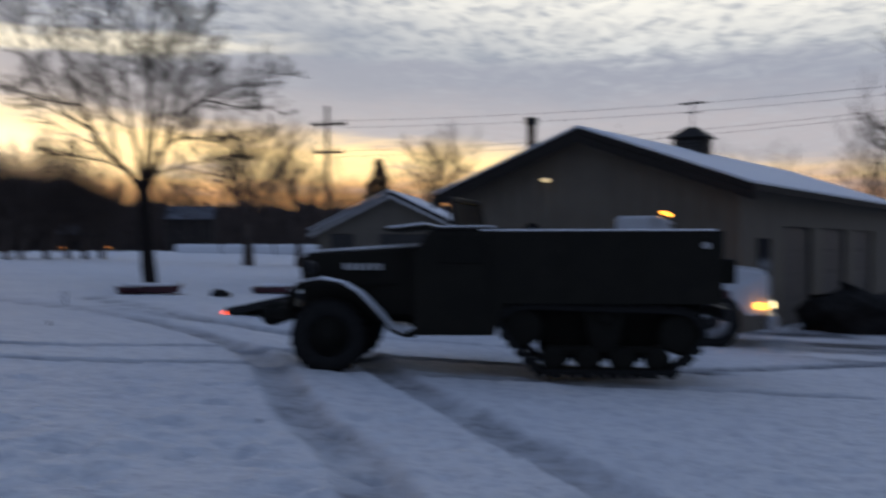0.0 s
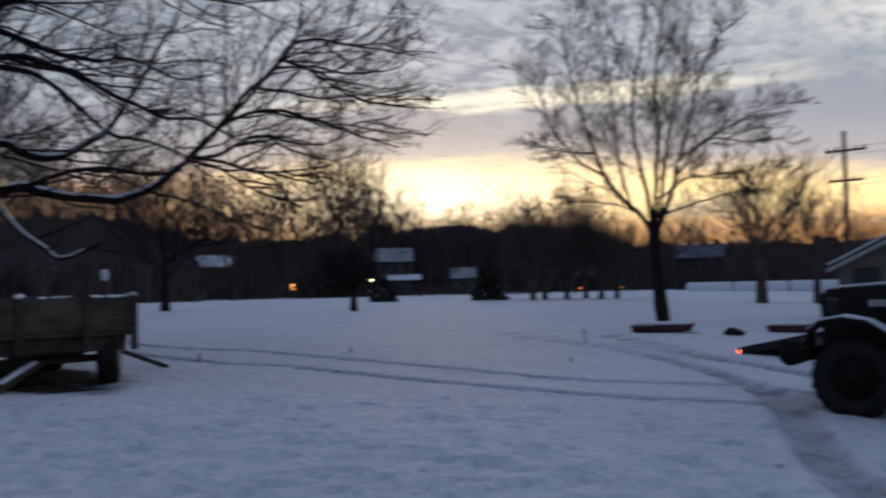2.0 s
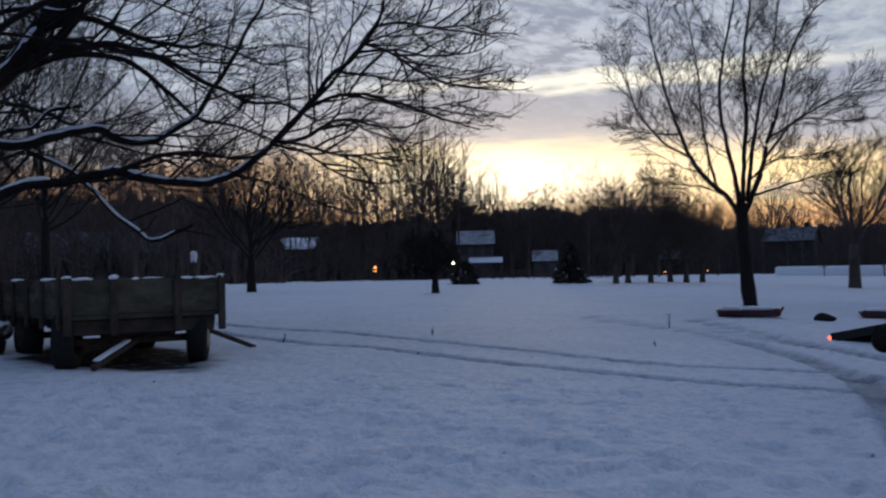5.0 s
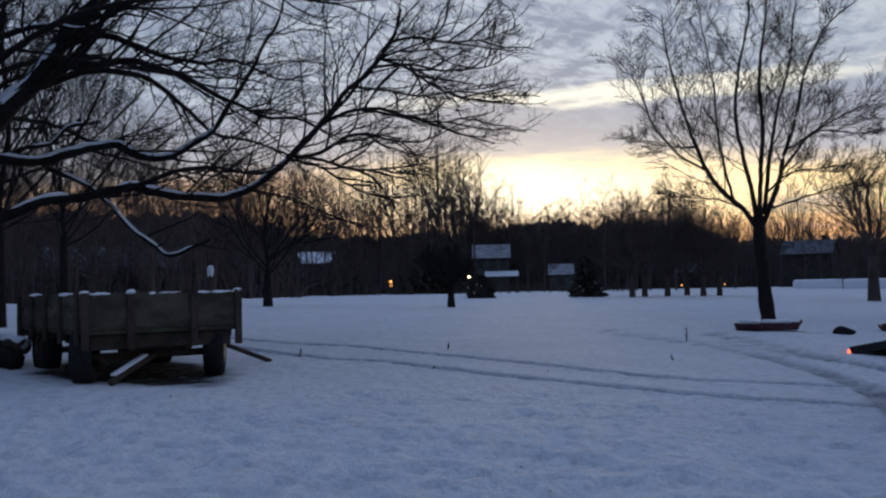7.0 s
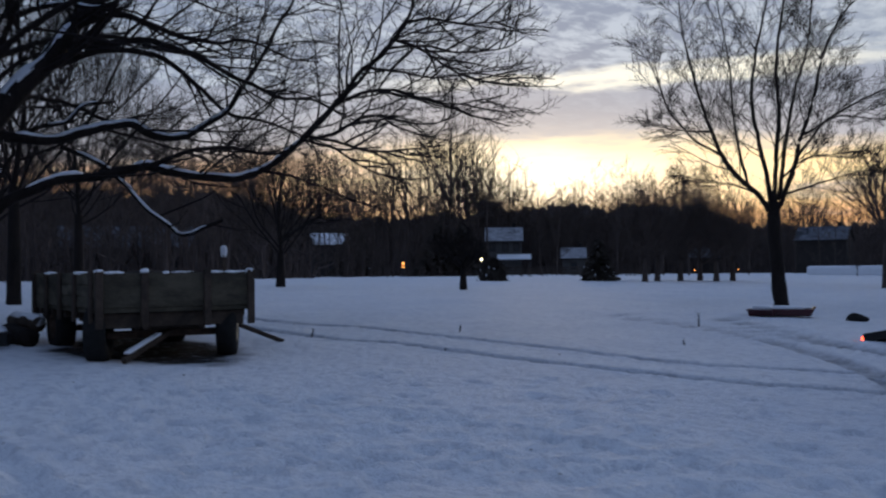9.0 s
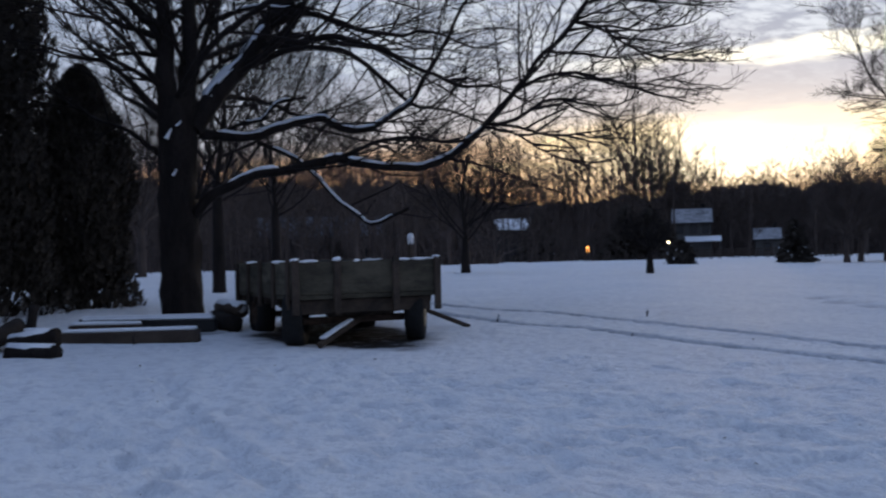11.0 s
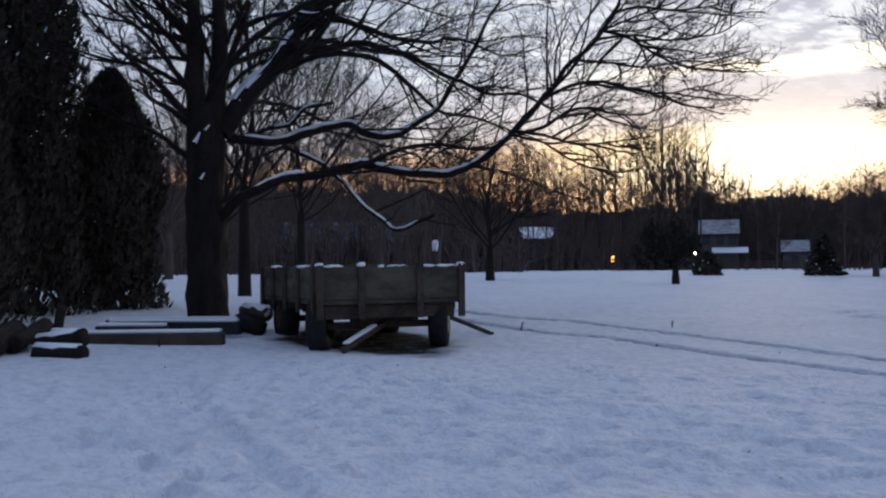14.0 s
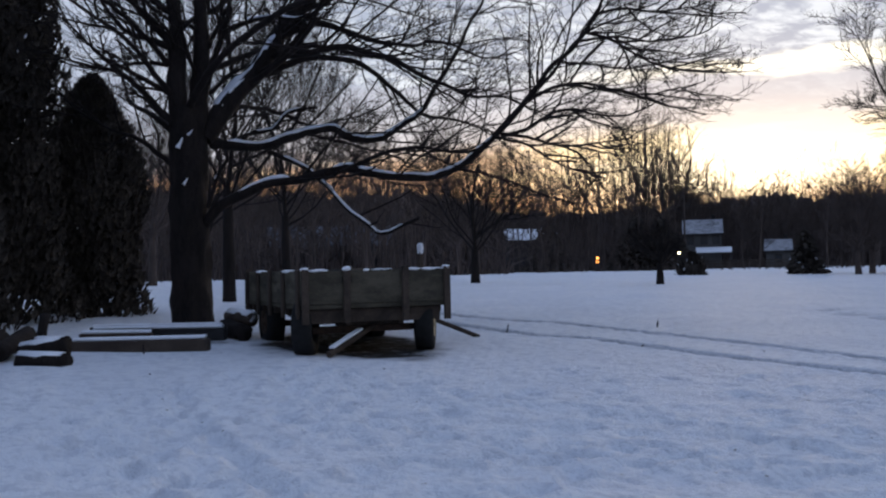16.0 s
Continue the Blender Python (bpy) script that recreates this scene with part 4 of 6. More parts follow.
    me.materials.append(M_BRUSH)
    tagged(new("backdrop", me), "dark wooded rise beyond the far trees", "wooded rise", kind="structure")


far_woods()

# ---- workshop ----
LONG = Vector((0.581, 0.814, 0))     # along the ridge, away
LEFT = Vector((-0.814, 0.581, 0))    # along the gable, to its far corner


def frame_at(corner, along, left, z):
    """x runs along the gable to the left, y along the ridge, away."""
    return Matrix(((left.x, along.x, 0, corner[0]), (left.y, along.y, 0, corner[1]), (0, 0, 1, z), (0, 0, 0, 1)))


def build_workshop():
    w = thing("workshop", frame_at((6.45, 20.88), LONG, LEFT, -0.35), "putty-coloured gabled workshop with snow on its roof", "building")
    W, L, E, P = 7.5, 17.0, 3.30, 4.62
    # gable wall with a window opening
    wx0, wx1, wz0, wz1 = 3.15, 4.15, 1.10, 2.05
    bm = bmesh.new()
    for a, b, c, d in ((0, wx0, 0, E), (wx1, W, 0, E), (wx0, wx1, 0, wz0), (wx0, wx1, wz1, E)):
        box(b - a, 0.18, d - c, ((a + b) / 2, 0.09, c), 0, bm=bm)
    prism([(0, E), (W, E), (W / 2, P - 0.05)], 0.0, 0.18, bm=bm)
    part("gable_wall", bm, M_SIDING, w)
    # battens of the siding
    for k in range(20):
        x = 0.2 + k * 0.4
        if wx0 - 0.1 < x < wx1 + 0.1:
            continue
        part("batten", box(0.035, 0.02, E + (P - E) * (1 - abs(x - W / 2) / (W / 2)) - 0.2, (x, -0.011, 0.05), 0), M_SIDING, w)
    doors = [(3.2, 5.8), (6.9, 9.5), (10.6, 13.2)]
    ys = [0.18] + [v for d in doors for v in d] + [L]
    for a, b in zip(ys[::2], ys[1::2]):
        part("side_wall", box(0.18, b - a, E, (0.09, (a + b) / 2, 0), 0), M_SIDING, w)
    for a, b in doors:
        part("door_lintel", box(0.18, b - a, E - 2.45, (0.09, (a + b) / 2, 2.45), 0), M_SIDING, w)
    part("far_wall", box(0.18, L - 0.2, E, (W - 0.09, L / 2 + 0.1, 0), 0), M_SIDING, w)
    part("back_wall", prism([(0.2, 0), (W - 0.2, 0), (W - 0.2, E), (W / 2, P - 0.1), (0.2, E)], L - 0.18, L), M_SIDING, w)
    for a, b in doors:
        d = part("garage_door", box(0.05, b - a - 0.02, 2.44, (0.13, (a + b) / 2, 0.0), 0), M_DARK, w, "dark panelled garage door")
        for k in range(4):
            part("panel", box(0.02, b - a - 0.25, 0.48, (0.095, (a + b) / 2, 0.06 + k * 0.6), 0.008), M_DARK, d)
    # roof slabs, snow, fascia
    rise = math.atan2(P - E, W / 2)
    for side in (0, 1):
        def slope(off, th, over, inset=0.0):
            o = [(-over, E - over * math.tan(rise) + off), (W / 2, P + off), (W / 2, P + off + th), (-over, E - over * math.tan(rise) + off + th)]
            return [(x if not side else W - x, z) for x, z in o]
        part("roof", prism(slope(0.0, 0.14, 0.45), -0.45, L + 0.3), M_FASCIA, w)
        part("roof_snow", prism(slope(0.145, 0.07, 0.42), -0.42, L + 0.28, bevel=0.02), M_SNOW, w, "snow lying on the roof")
        part("rake_board", prism(slope(-0.20, 0.19, 0.45), -0.475, -0.40), M_FASCIA, w)
    win = part("window", box(1.0, 0.03, 0.95, ((wx0 + wx1) / 2, 0.13, wz0), 0), G_WINDOW, w, "window lit warm yellow from inside")
    for nm, args in (("frame_side", (0.07, 0.06, 1.07, (wx0 - 0.02, -0.01, wz0 - 0.06), 0.005)), ("frame_side", (0.07, 0.06, 1.07, (wx1 + 0.02, -0.01, wz0 - 0.06), 0.005)),
                     ("frame_head", (0.98, 0.06, 0.07, (3.65, -0.01, wz1 - 0.02), 0.005)), ("sill", (1.2, 0.12, 0.05, (3.65, -0.04, wz0 - 0.09), 0.005)), ("meeting_rail", (0.98, 0.04, 0.05, (3.65, 0.10, 1.55), 0.004))):
        part(nm, box(*args), M_TRIM, win)
    lamp = part("gable_lamp", box(0.16, 0.12, 0.10, (4.74, -0.06, 3.55), 0.02), M_TRIM, w)
    part("lens", box(0.20, 0.05, 0.09, (4.74, -0.15, 3.53), 0.01), glow("dim_lamp", (1.0, 0.78, 0.45), 0.7), lamp)
    pipe = part("stove_pipe", rod((6.1, 1.5, 3.6), (6.1, 1.5, 5.20), 0.12, 14), M_RUST, w, "metal stove pipe")
    part("pipe_cap", rod((6.1, 1.5, 5.18), (6.1, 1.5, 5.38), 0.17, 14), M_STEEL, pipe)
    cup = part("cupola", box(0.87, 0.87, 0.65, (W / 2 - 0.1, 6.7, P - 0.14), 0.02), M_FASCIA, w, "louvred cupola with a weathervane")
    bm = prism([(-0.58, 0), (0.58, 0), (0.12, 0.34), (-0.12, 0.34)], -0.58, 0.58)
    for v in bm.verts:
        if v.co.z > 0.2:
            v.co.y *= 0.18
    bm.transform(Matrix.Translation((W / 2 - 0.1, 6.7, P + 0.51)))
    part("cupola_roof", bm, M_FASCIA, cup)
    for k in range(5):
        part("louvre", box(0.7, 0.03, 0.07, (W / 2 - 0.1, 6.26, P - 0.05 + k * 0.10), 0), M_DARK, cup)
    vane = part("weathervane", rod((W / 2 - 0.1, 6.7, P + 0.83), (W / 2 - 0.1, 6.7, P + 1.66), 0.018, 8), M_STEEL, cup)
    part("vane_arrow", box(0.75, 0.02, 0.06, (W / 2 - 0.1, 6.7, P + 1.53), 0), M_STEEL, vane)
    part("vane_cross", box(0.45, 0.02, 0.03, (W / 2 - 0.1, 6.7, P + 1.27), 0), M_STEEL, vane)
    part("side_window", box(0.03, 0.9, 1.0, (-0.02, 1.6, 1.15), 0.005), M_GLASS, w)
    return w


build_workshop()


def build_garage():
    w = thing("small_garage", pose(-4.75, 36.6, 0.1, 0, 0, -8), "small pale gabled garage with a snowy roof", "building")
    W, L, E, P = 5.6, 6.5, 2.1, 3.45
    part("gable_wall", prism([(0, 0), (W, 0), (W, E), (W / 2, P - 0.05), (0, E)], 0, 0.15), M_SIDING, w)
    part("side_wall", box(0.15, L - 0.2, E, (0.075, L / 2 + 0.1, 0), 0), M_SIDING, w)
    part("side_wall", box(0.15, L - 0.2, E, (W - 0.075, L / 2 + 0.1, 0), 0), M_SIDING, w)
    part("back_wall", prism([(0.2, 0), (W - 0.2, 0), (W - 0.2, E), (W / 2, P - 0.1), (0.2, E)], L - 0.15, L), M_SIDING, w)
    for side in (0, 1):
        def slope(off, th, over):
            k = (P - E) / (W / 2)
            o = [(-over, E - over * k + off), (W / 2, P + off), (W / 2, P + off + th), (-over, E - over * k + off + th)]
            return [(x if not side else W - x, z) for x, z in o]
        part("roof", prism(slope(0, 0.10, 0.3), -0.3, L + 0.2), M_FASCIA, w)
        part("rake_board", prism(slope(-0.14, 0.13, 0.3), -0.325, -0.26), M_TRIM, w)
        part("roof_snow", prism(slope(0.104, 0.07, 0.28), -0.28, L + 0.18, bevel=0.02), M_SNOW, w, "snow lying on the roof")
    part("garage_door", box(2.6, 0.05, 1.95, (3.7, -0.03, 0), 0.01), M_DARK, w, "shut grey garage door")
    part("side_door", box(0.9, 0.05, 1.95, (0.95, -0.03, 0), 0.01), M_DARK, w)
    part("chimney", box(0.7, 0.5, 2.2, (W - 0.6, L + 0.6, 2.2), 0.02), M_FASCIA, w)


build_garage()


def build_wagon():
    """Box wagon. Local y points forward along the drawbar, x to its right."""
    u = Vector((0.948, -0.318, 0))
    c = Vector((-12.56, 9.18, 0.44))
    yaw = math.degrees(math.atan2(-u.x, u.y))
    t = thing("farm_wagon", pose(c.x, c.y, c.z, 0, 0, yaw), "weathered wooden box wagon on rubber tyres in the snow", "wagon")
    W, L, z0, z1 = 2.22, 3.5, 0.73, 1.21
    rng = random.Random(5)
    for s in (-1, 1):
        side = part("side_board", box(0.04, L, z1 - z0, (s * (W / 2 - 0.02), 0, z0), 0.006), M_PLANK, t)
        for k in range(3):
            part("plank", box(0.012, L - 0.02, 0.15, (s * (W / 2 + 0.007), 0, z0 + 0.005 + k * 0.16), 0.004), M_PLANK, side)
        for k in range(5):
            y = -L / 2 + 0.12 + k * (L - 0.24) / 4
            part("stake", box(0.05, 0.09, z1 - z0 + 0.22, (s * (W / 2 + 0.04), y, z0 - 0.2), 0.008), M_BEAM, side)
        end = part("end_board", box(W - 0.09, 0.04, z1 - z0 - 0.01, (0, s * (L / 2 - 0.02), z0), 0.006), M_PLANK, t)
        for a, b in ((-1.08, -0.42), (-0.42, 0.47), (0.47, 1.08)):
            part("panel", box(b - a - 0.03, 0.012, z1 - z0 - 0.03, ((a + b) / 2, s * (L / 2 + 0.007), z0 + 0.01), 0.004), M_PLANK, end)
        part("sill_beam", box(W - 0.2, 0.10, 0.20, (0, s * (L / 2 - 0.12), z0 - 0.27), 0.01), M_BEAM, end)
        for x in (-1.08, -0.42, 0.47, 1.08):
            part("stake", box(0.10, 0.05, z1 - z0 + 0.30 + rng.uniform(-0.04, 0.02), (x, s * (L / 2 + 0.04), z0 - 0.27), 0.008), M_BEAM, end, "upright board holding the end planks")
    part("bed", box(W, L, 0.06, (0, 0, z0 - 0.062), 0.005), M_PLANK, t)
    for y in (-1.5, -0.75, 0, 0.75, 1.5):
        part("cross_bearer", box(W - 0.05, 0.09, 0.10, (0, y, z0 - 0.166), 0.01), M_BEAM, t)
    for x in (-0.4, 0.4):
        part("chassis_rail", box(0.09, L - 0.2, 0.14, (x, 0, z0 - 0.31), 0.01), M_BEAM, t)
    tyre = [(-0.13, 0.20), (-0.15, 0.29), (-0.135, 0.375), (-0.09, 0.405), (0.09, 0.405), (0.135, 0.375), (0.15, 0.29), (0.13, 0.20)]
    for y in (-1.0, 1.35):
        part("axle", box(1.75, 0.10, 0.10, (0, y, 0.30), 0.015), M_RUST, t)
        part("bolster", box(1.0, 0.14, 0.20, (0, y, 0.395), 0.015), M_BEAM, t)
        for s in (-1, 1):
            m = pose((s * 0.93 + 0.03) if y > 0 else s * 0.88, y, 0.385, 0, 0, -27 if y > 0 else 0)
            wh = part("wheel", lathe(tyre, 28, m, hollow=True), M_TYRE, t, "worn rubber tyre", True)
            # rear rims swap cream for a dark tone: shade under the wagon
            part("rim", lathe([(s * 0.115, 0.215), (s * 0.145, 0.20), (s * 0.11, 0.16), (s * 0.12, 0.06), (s * 0.15, 0.05)], 22, m), M_RIM if y > 0 else M_RUST, wh, "faded cream wheel rim" if y > 0 else "rear wheel rim, darkened for shade", True)
    part("drawbar", rod((-0.15, 1.3, 0.42), (0.80, 1.95, 0.04), 0.05, 8), M_BEAM, t)
    bm = box(0.72, 0.10, 0.03, (0, 0, 0.045), 0.012)
    bm.transform(Matrix.Translation((0.46, 1.72, 0.19)) @ Euler((0, radians(18), radians(34.4))).to_matrix().to_4x4())
    part("drawbar_snow", bm, M_SNOW, t, "snow on the drawbar")
    part("end_prop", rod((-1.0, -0.1, 0.62), (-2.45, 0.0, 0.03), 0.04, 8), M_BEAM, t, "slanting pole leaning to the ground")
    # lumps of snow on the rim of the box
    for k in range(16):
        bm = bmesh.new()
        bmesh.ops.create_icosphere(bm, subdivisions=2, radius=1)
        a = rng.uniform(-1.05, 1.05)
        on_end = k < 8
        p = (a, L / 2 - 0.02, z1) if on_end else (rng.choice((-1, 1)) * (W / 2), rng.uniform(-1.7, 1.7), z1)
        if k in (0, 1, 2):
            p = ((-1.08, 0.47, 1.08)[k], L / 2 + 0.02, z1 + 0.02)
        bm.transform(Matrix.Translation(p) @ Matrix.Diagonal((rng.uniform(0.05, 0.2), 0.035, 0.022, 1)) if k > 2 else Matrix.Translation(p) @ Matrix.Diagonal((0.065, 0.045, 0.035, 1)))
        for v in bm.verts:
            v.co += noise.noise_vector(v.co * 14) * 0.015
        part("snow_lump", bm, M_SNOW, t, "", True)
    # load under a tarpaulin inside
    bm = bmesh.new()
    bmesh.ops.create_icosphere(bm, subdivisions=4, radius=1, matrix=Matrix.Translation((0, -0.3, 1.0)) @ Matrix.Diagonal((0.9, 1.2, 0.22, 1)))
    for v in bm.verts:
        v.co += noise.noise_vector(v.co * 3) * 0.06
    ob = solid("tarpaulin", bm, M_CLOTH, None, "", True)
    ob.matrix_world = pose(c.x, c.y, c.z, 0, 0, yaw)
    tagged(ob, "dark crumpled tarpaulin heaped inside the wagon", "tarpaulin")


build_wagon()

# ---- half-track ----
def wheel(parent, name, m, r, w, rim_r, rim_mat, label, n=32, treads=0):
    """A tyre about the local y axis with a dished rim."""
    q = m @ Euler((0, 0, radians(90))).to_matrix().to_4x4()
    h = w / 2
    prof = [(-h * 0.86, rim_r), (-h, r * 0.72), (-h * 0.95, r * 0.9), (-h * 0.68, r), (h * 0.68, r), (h * 0.95, r * 0.9), (h, r * 0.72), (h * 0.86, rim_r)]
    t = part(name, lathe(prof, n, q, hollow=True), M_TYRE, parent, label, True)
    part("rim", lathe([(-h * 0.80, rim_r * 1.02), (-h * 0.6, rim_r * 0.92), (-h * 0.3, rim_r * 0.45), (-h * 0.6, rim_r * 0.25), (h * 0.6, rim_r * 0.25), (h * 0.3, rim_r * 0.45), (h * 0.6, rim_r * 0.92), (h * 0.8, rim_r * 1.02)], 24, q), rim_mat, t, "", True)
    for k in range(treads):
        a = 2 * math.pi * k / treads
        for s in (-1, 1):
            bl = box(0.05, h * 0.85, 0.03, (0, s * h * 0.42, r - 0.012), 0)
            bl.transform(m @ Euler((0, a + s * 0.05, 0)).to_matrix().to_4x4())
            part("tread_block", bl, M_TYRE, t)
    return t


def build_halftrack():
    yaw = math.degrees(math.atan2(0.075, -0.997))
    t = thing("half_track", pose(-1.40, 13.2, 0.02, 0, 0, yaw), "dark olive army half-track with snow on bonnet and mudguards", "military vehicle")
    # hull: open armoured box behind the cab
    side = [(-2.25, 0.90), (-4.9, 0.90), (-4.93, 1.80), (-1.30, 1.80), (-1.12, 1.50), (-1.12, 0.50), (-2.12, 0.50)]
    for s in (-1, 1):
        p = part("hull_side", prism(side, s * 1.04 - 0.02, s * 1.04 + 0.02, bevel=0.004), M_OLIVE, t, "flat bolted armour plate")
        for k in range(12):
            part("bolt", rod((-1.5 - k * 0.29, s * 1.055, 1.74), (-1.5 - k * 0.29, s * 1.075, 1.74), 0.018, 6), M_OLIVE, p)
        for x in (-2.1, -3.0, -3.95):
            part("seam_strip", box(0.05, 0.012, 0.78, (x, s * 1.066, 1.0), 0), M_OLIVE, p)
        # cab side opening with flap
        part("door_flap", box(0.55, 0.02, 0.34, (-1.72, s * 1.07, 1.40), 0.006), M_OLIVE_D, p, "dark vision flap of the cab door")
        part("door_seam", box(0.02, 0.014, 1.2, (-2.08, s * 1.068, 0.66), 0), M_OLIVE_D, p)
        part("side_emblem", rod((-4.72, s * 1.06, 1.62), (-4.72, s * 1.072, 1.62), 0.045, 18), M_TRIM, p, "pale round emblem")
        part("rail_snow", box(2.9, 0.05, 0.025, (-3.4, s * 1.04, 1.80), 0.01), M_SNOW, p)
    part("front_bulkhead", box(0.03, 2.04, 0.75, (-1.16, 0, 0.75), 0), M_OLIVE, t)
    shield = prism([(-1.14, 1.5), (-1.32, 1.80), (-1.35, 1.80), (-1.17, 1.5)], -1.02, 1.02)
    part("windscreen_armour", shield, M_OLIVE_D, t)
    bm = box(0.55, 2.0, 0.025, (0, 0, 0), 0.005)
    bm.transform(Matrix.Translation((-1.02, 0, 1.83)) @ Euler((0, radians(6), 0)).to_matrix().to_4x4())
    visor = part("raised_visor_plate", bm, M_OLIVE, t, "armoured windscreen plate swung up")
    bm = box(0.50, 1.9, 0.035, (0, 0, 0.026), 0.015)
    bm.transform(Matrix.Translation((-1.02, 0, 1.83)) @ Euler((0, radians(6), 0)).to_matrix().to_4x4())
    part("visor_snow", bm, M_SNOW, visor)
    part("cab_roof", box(0.95, 2.0, 0.04, (-1.8, 0, 1.805), 0.01), M_CLOTH, t)
    part("cab_roof_snow", box(0.75, 1.8, 0.03, (-1.75, 0, 1.846), 0.014), M_SNOW, t)
    part("floor", box(3.7, 2.0, 0.06, (-3.05, 0, 0.93), 0), M_OLIVE_D, t)
    rear = part("rear_plate", box(0.04, 2.04, 0.82, (-4.91, 0, 0.98), 0.004), M_OLIVE, t)
    door = part("rear_door", box(0.03, 0.85, 0.79, (-4.95, 0, 0.99), 0.006), M_OLIVE, rear)
    part("handle", rod((-4.99, 0.3, 1.4), (-4.99, 0.3, 1.55), 0.015, 8), M_STEEL, door)
    for s in (-1, 1):
        part("stowage_rack", box(0.16, 0.42, 0.30, (-5.03, s * 0.72, 1.15), 0.02), M_OLIVE_D, rear, "stowage box on the rear plate")
        part("tail_lamp", rod((-4.95, s * 0.95, 1.02), (-5.02, s * 0.95, 1.02), 0.05, 10), M_RED, rear)
    part("rear_bumper", box(0.12, 1.9, 0.16, (-5.0, 0, 0.68), 0.02), M_STEEL, t)
    part("pintle", box(0.16, 0.2, 0.2, (-5.14, 0, 0.65), 0.03), M_STEEL, t)
    # gun ring and canvas roll seen over the rim
    part("canvas_roll", rod((-2.6, -0.7, 1.80), (-2.6, 0.7, 1.80), 0.11, 14), M_CLOTH, t, "rolled dark canvas")
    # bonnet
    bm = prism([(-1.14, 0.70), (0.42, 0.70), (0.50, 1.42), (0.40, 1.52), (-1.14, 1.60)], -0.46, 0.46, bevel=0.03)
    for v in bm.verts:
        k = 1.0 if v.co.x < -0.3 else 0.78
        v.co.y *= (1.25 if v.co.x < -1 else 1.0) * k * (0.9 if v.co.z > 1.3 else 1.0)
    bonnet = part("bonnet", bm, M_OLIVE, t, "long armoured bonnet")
    bm = prism([(-1.1, 1.607), (0.35, 1.53), (0.36, 1.555), (-1.1, 1.655)], -0.36, 0.36, bevel=0.012)
    for v in bm.verts:
        v.co.y *= 1.1 if v.co.x < -1 else 0.82
    part("bonnet_snow", bm, M_SNOW, bonnet, "snow lying on the bonnet")
    for k in range(7):
        part("grille_slat", box(0.02, 0.045, 0.55, (0.475, -0.24 + k * 0.08, 0.80), 0), M_OLIVE_D, bonnet)
    for s in (-1, 1):
        for k in range(6):
            part("number_bar", box(0.065, 0.006, 0.085, (-0.16 - k * 0.09, s * 0.505, 1.30), 0), M_TRIM, bonnet)
        part("door_hinge", box(0.9, 0.02, 0.03, (-0.5, s * 0.51, 1.1), 0), M_OLIVE_D, bonnet)
        # mudguard: swept arch, with snow on top
        arch = [(0.52, 0.84), (0.50, 1.03), (0.36, 1.15), (0.10, 1.19), (-0.18, 1.15), (-0.42, 1.0), (-0.64, 0.78), (-0.82, 0.58), (-1.00, 0.50), (-1.15, 0.50)]
        inner = [(x * 0.97 - 0.01, z - 0.035) for x, z in arch][::-1]
        y0, y1 = s * 0.62, s * 1.03
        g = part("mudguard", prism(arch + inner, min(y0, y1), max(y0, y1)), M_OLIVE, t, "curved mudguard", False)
        top = arch[1:-1]
        cover = [(x, z + 0.004) for x, z in top] + [(x, z + 0.024 + 0.010 * math.sin(x * 9)) for x, z in top][::-1]
        part("mudguard_snow", prism(cover, min(y0, y1) + 0.02, max(y0, y1) - 0.02), M_SNOW, g, "snow on the mudguard")
        lamp = part("headlamp", lathe([(0.0, 0.02), (0.02, 0.07), (0.09, 0.085), (0.13, 0.085)], 18, Matrix.Translation((0.18, s * 0.74, 1.34))), M_STEEL, t, "small headlamp on a stalk", True)
        part("stalk", rod((0.22, s * 0.74, 1.16), (0.22, s * 0.74, 1.27), 0.018, 8), M_STEEL, lamp)
        part("guard_hoop", rod((0.30, s * 0.74, 1.18), (0.30, s * 0.74, 1.45), 0.012, 6), M_STEEL, lamp)
        part("running_board", box(0.9, 0.34, 0.05, (-1.5, s * 0.92, 0.50), 0.01), M_OLIVE_D, t)
        wheel(t, "front_wheel", pose(0, s * 0.84, 0.46, 0, 0, 8), 0.47, 0.24, 0.26, M_OLIVE_D, "knobbly front tyre", treads=22)
        # track run
        yc = s * 0.86
        loop = [(-2.16, 0.62), (-2.28, 0.80), (-2.52, 0.88), (-3.4, 0.86), (-4.35, 0.83), (-4.62, 0.74), (-4.74, 0.54), (-4.66, 0.36), (-4.35, 0.06), (-4.15, 0.02), (-2.85, 0.02), (-2.65, 0.06)]
        closed = [Vector((x, 0, z)) for x, z in loop]
        pts = spline(closed[-2:] + closed + closed[:2], 0.06)
        lo = next(i for i, p in enumerate(pts) if (p - closed[0]).length < 1e-6)
        hi = len(pts) - 1 - next(i for i, p in enumerate(pts[::-1]) if (p - closed[0]).length < 1e-6)
        ring = pts[lo:hi] if hi > lo + 10 else pts
        bm = bmesh.new()
        rows = []
        for i, p in enumerate(ring):
            d = (ring[(i + 1) % len(ring)] - ring[i - 1]).normalized()
            nrm = Vector((-d.z, 0, d.x))
            rows.append([bm.verts.new(p + nrm * k + Vector((0, yc + w, 0))) for k, w in ((0, -0.15), (0.06, -0.15), (0.06, 0.15), (0, 0.15))])
        for i in range(len(rows)):
            a, b = rows[i], rows[(i + 1) % len(rows)]
            for k in range(4):
                bm.faces.new((a[k], a[(k + 1) % 4], b[(k + 1) % 4], b[k]))
        bmesh.ops.recalc_face_normals(bm, faces=bm.faces)
        band = part("track_belt", bm, M_TYRE, t, "rubber track belt")
        total = sum((ring[(i + 1) % len(ring)] - ring[i]).length for i in range(len(ring)))
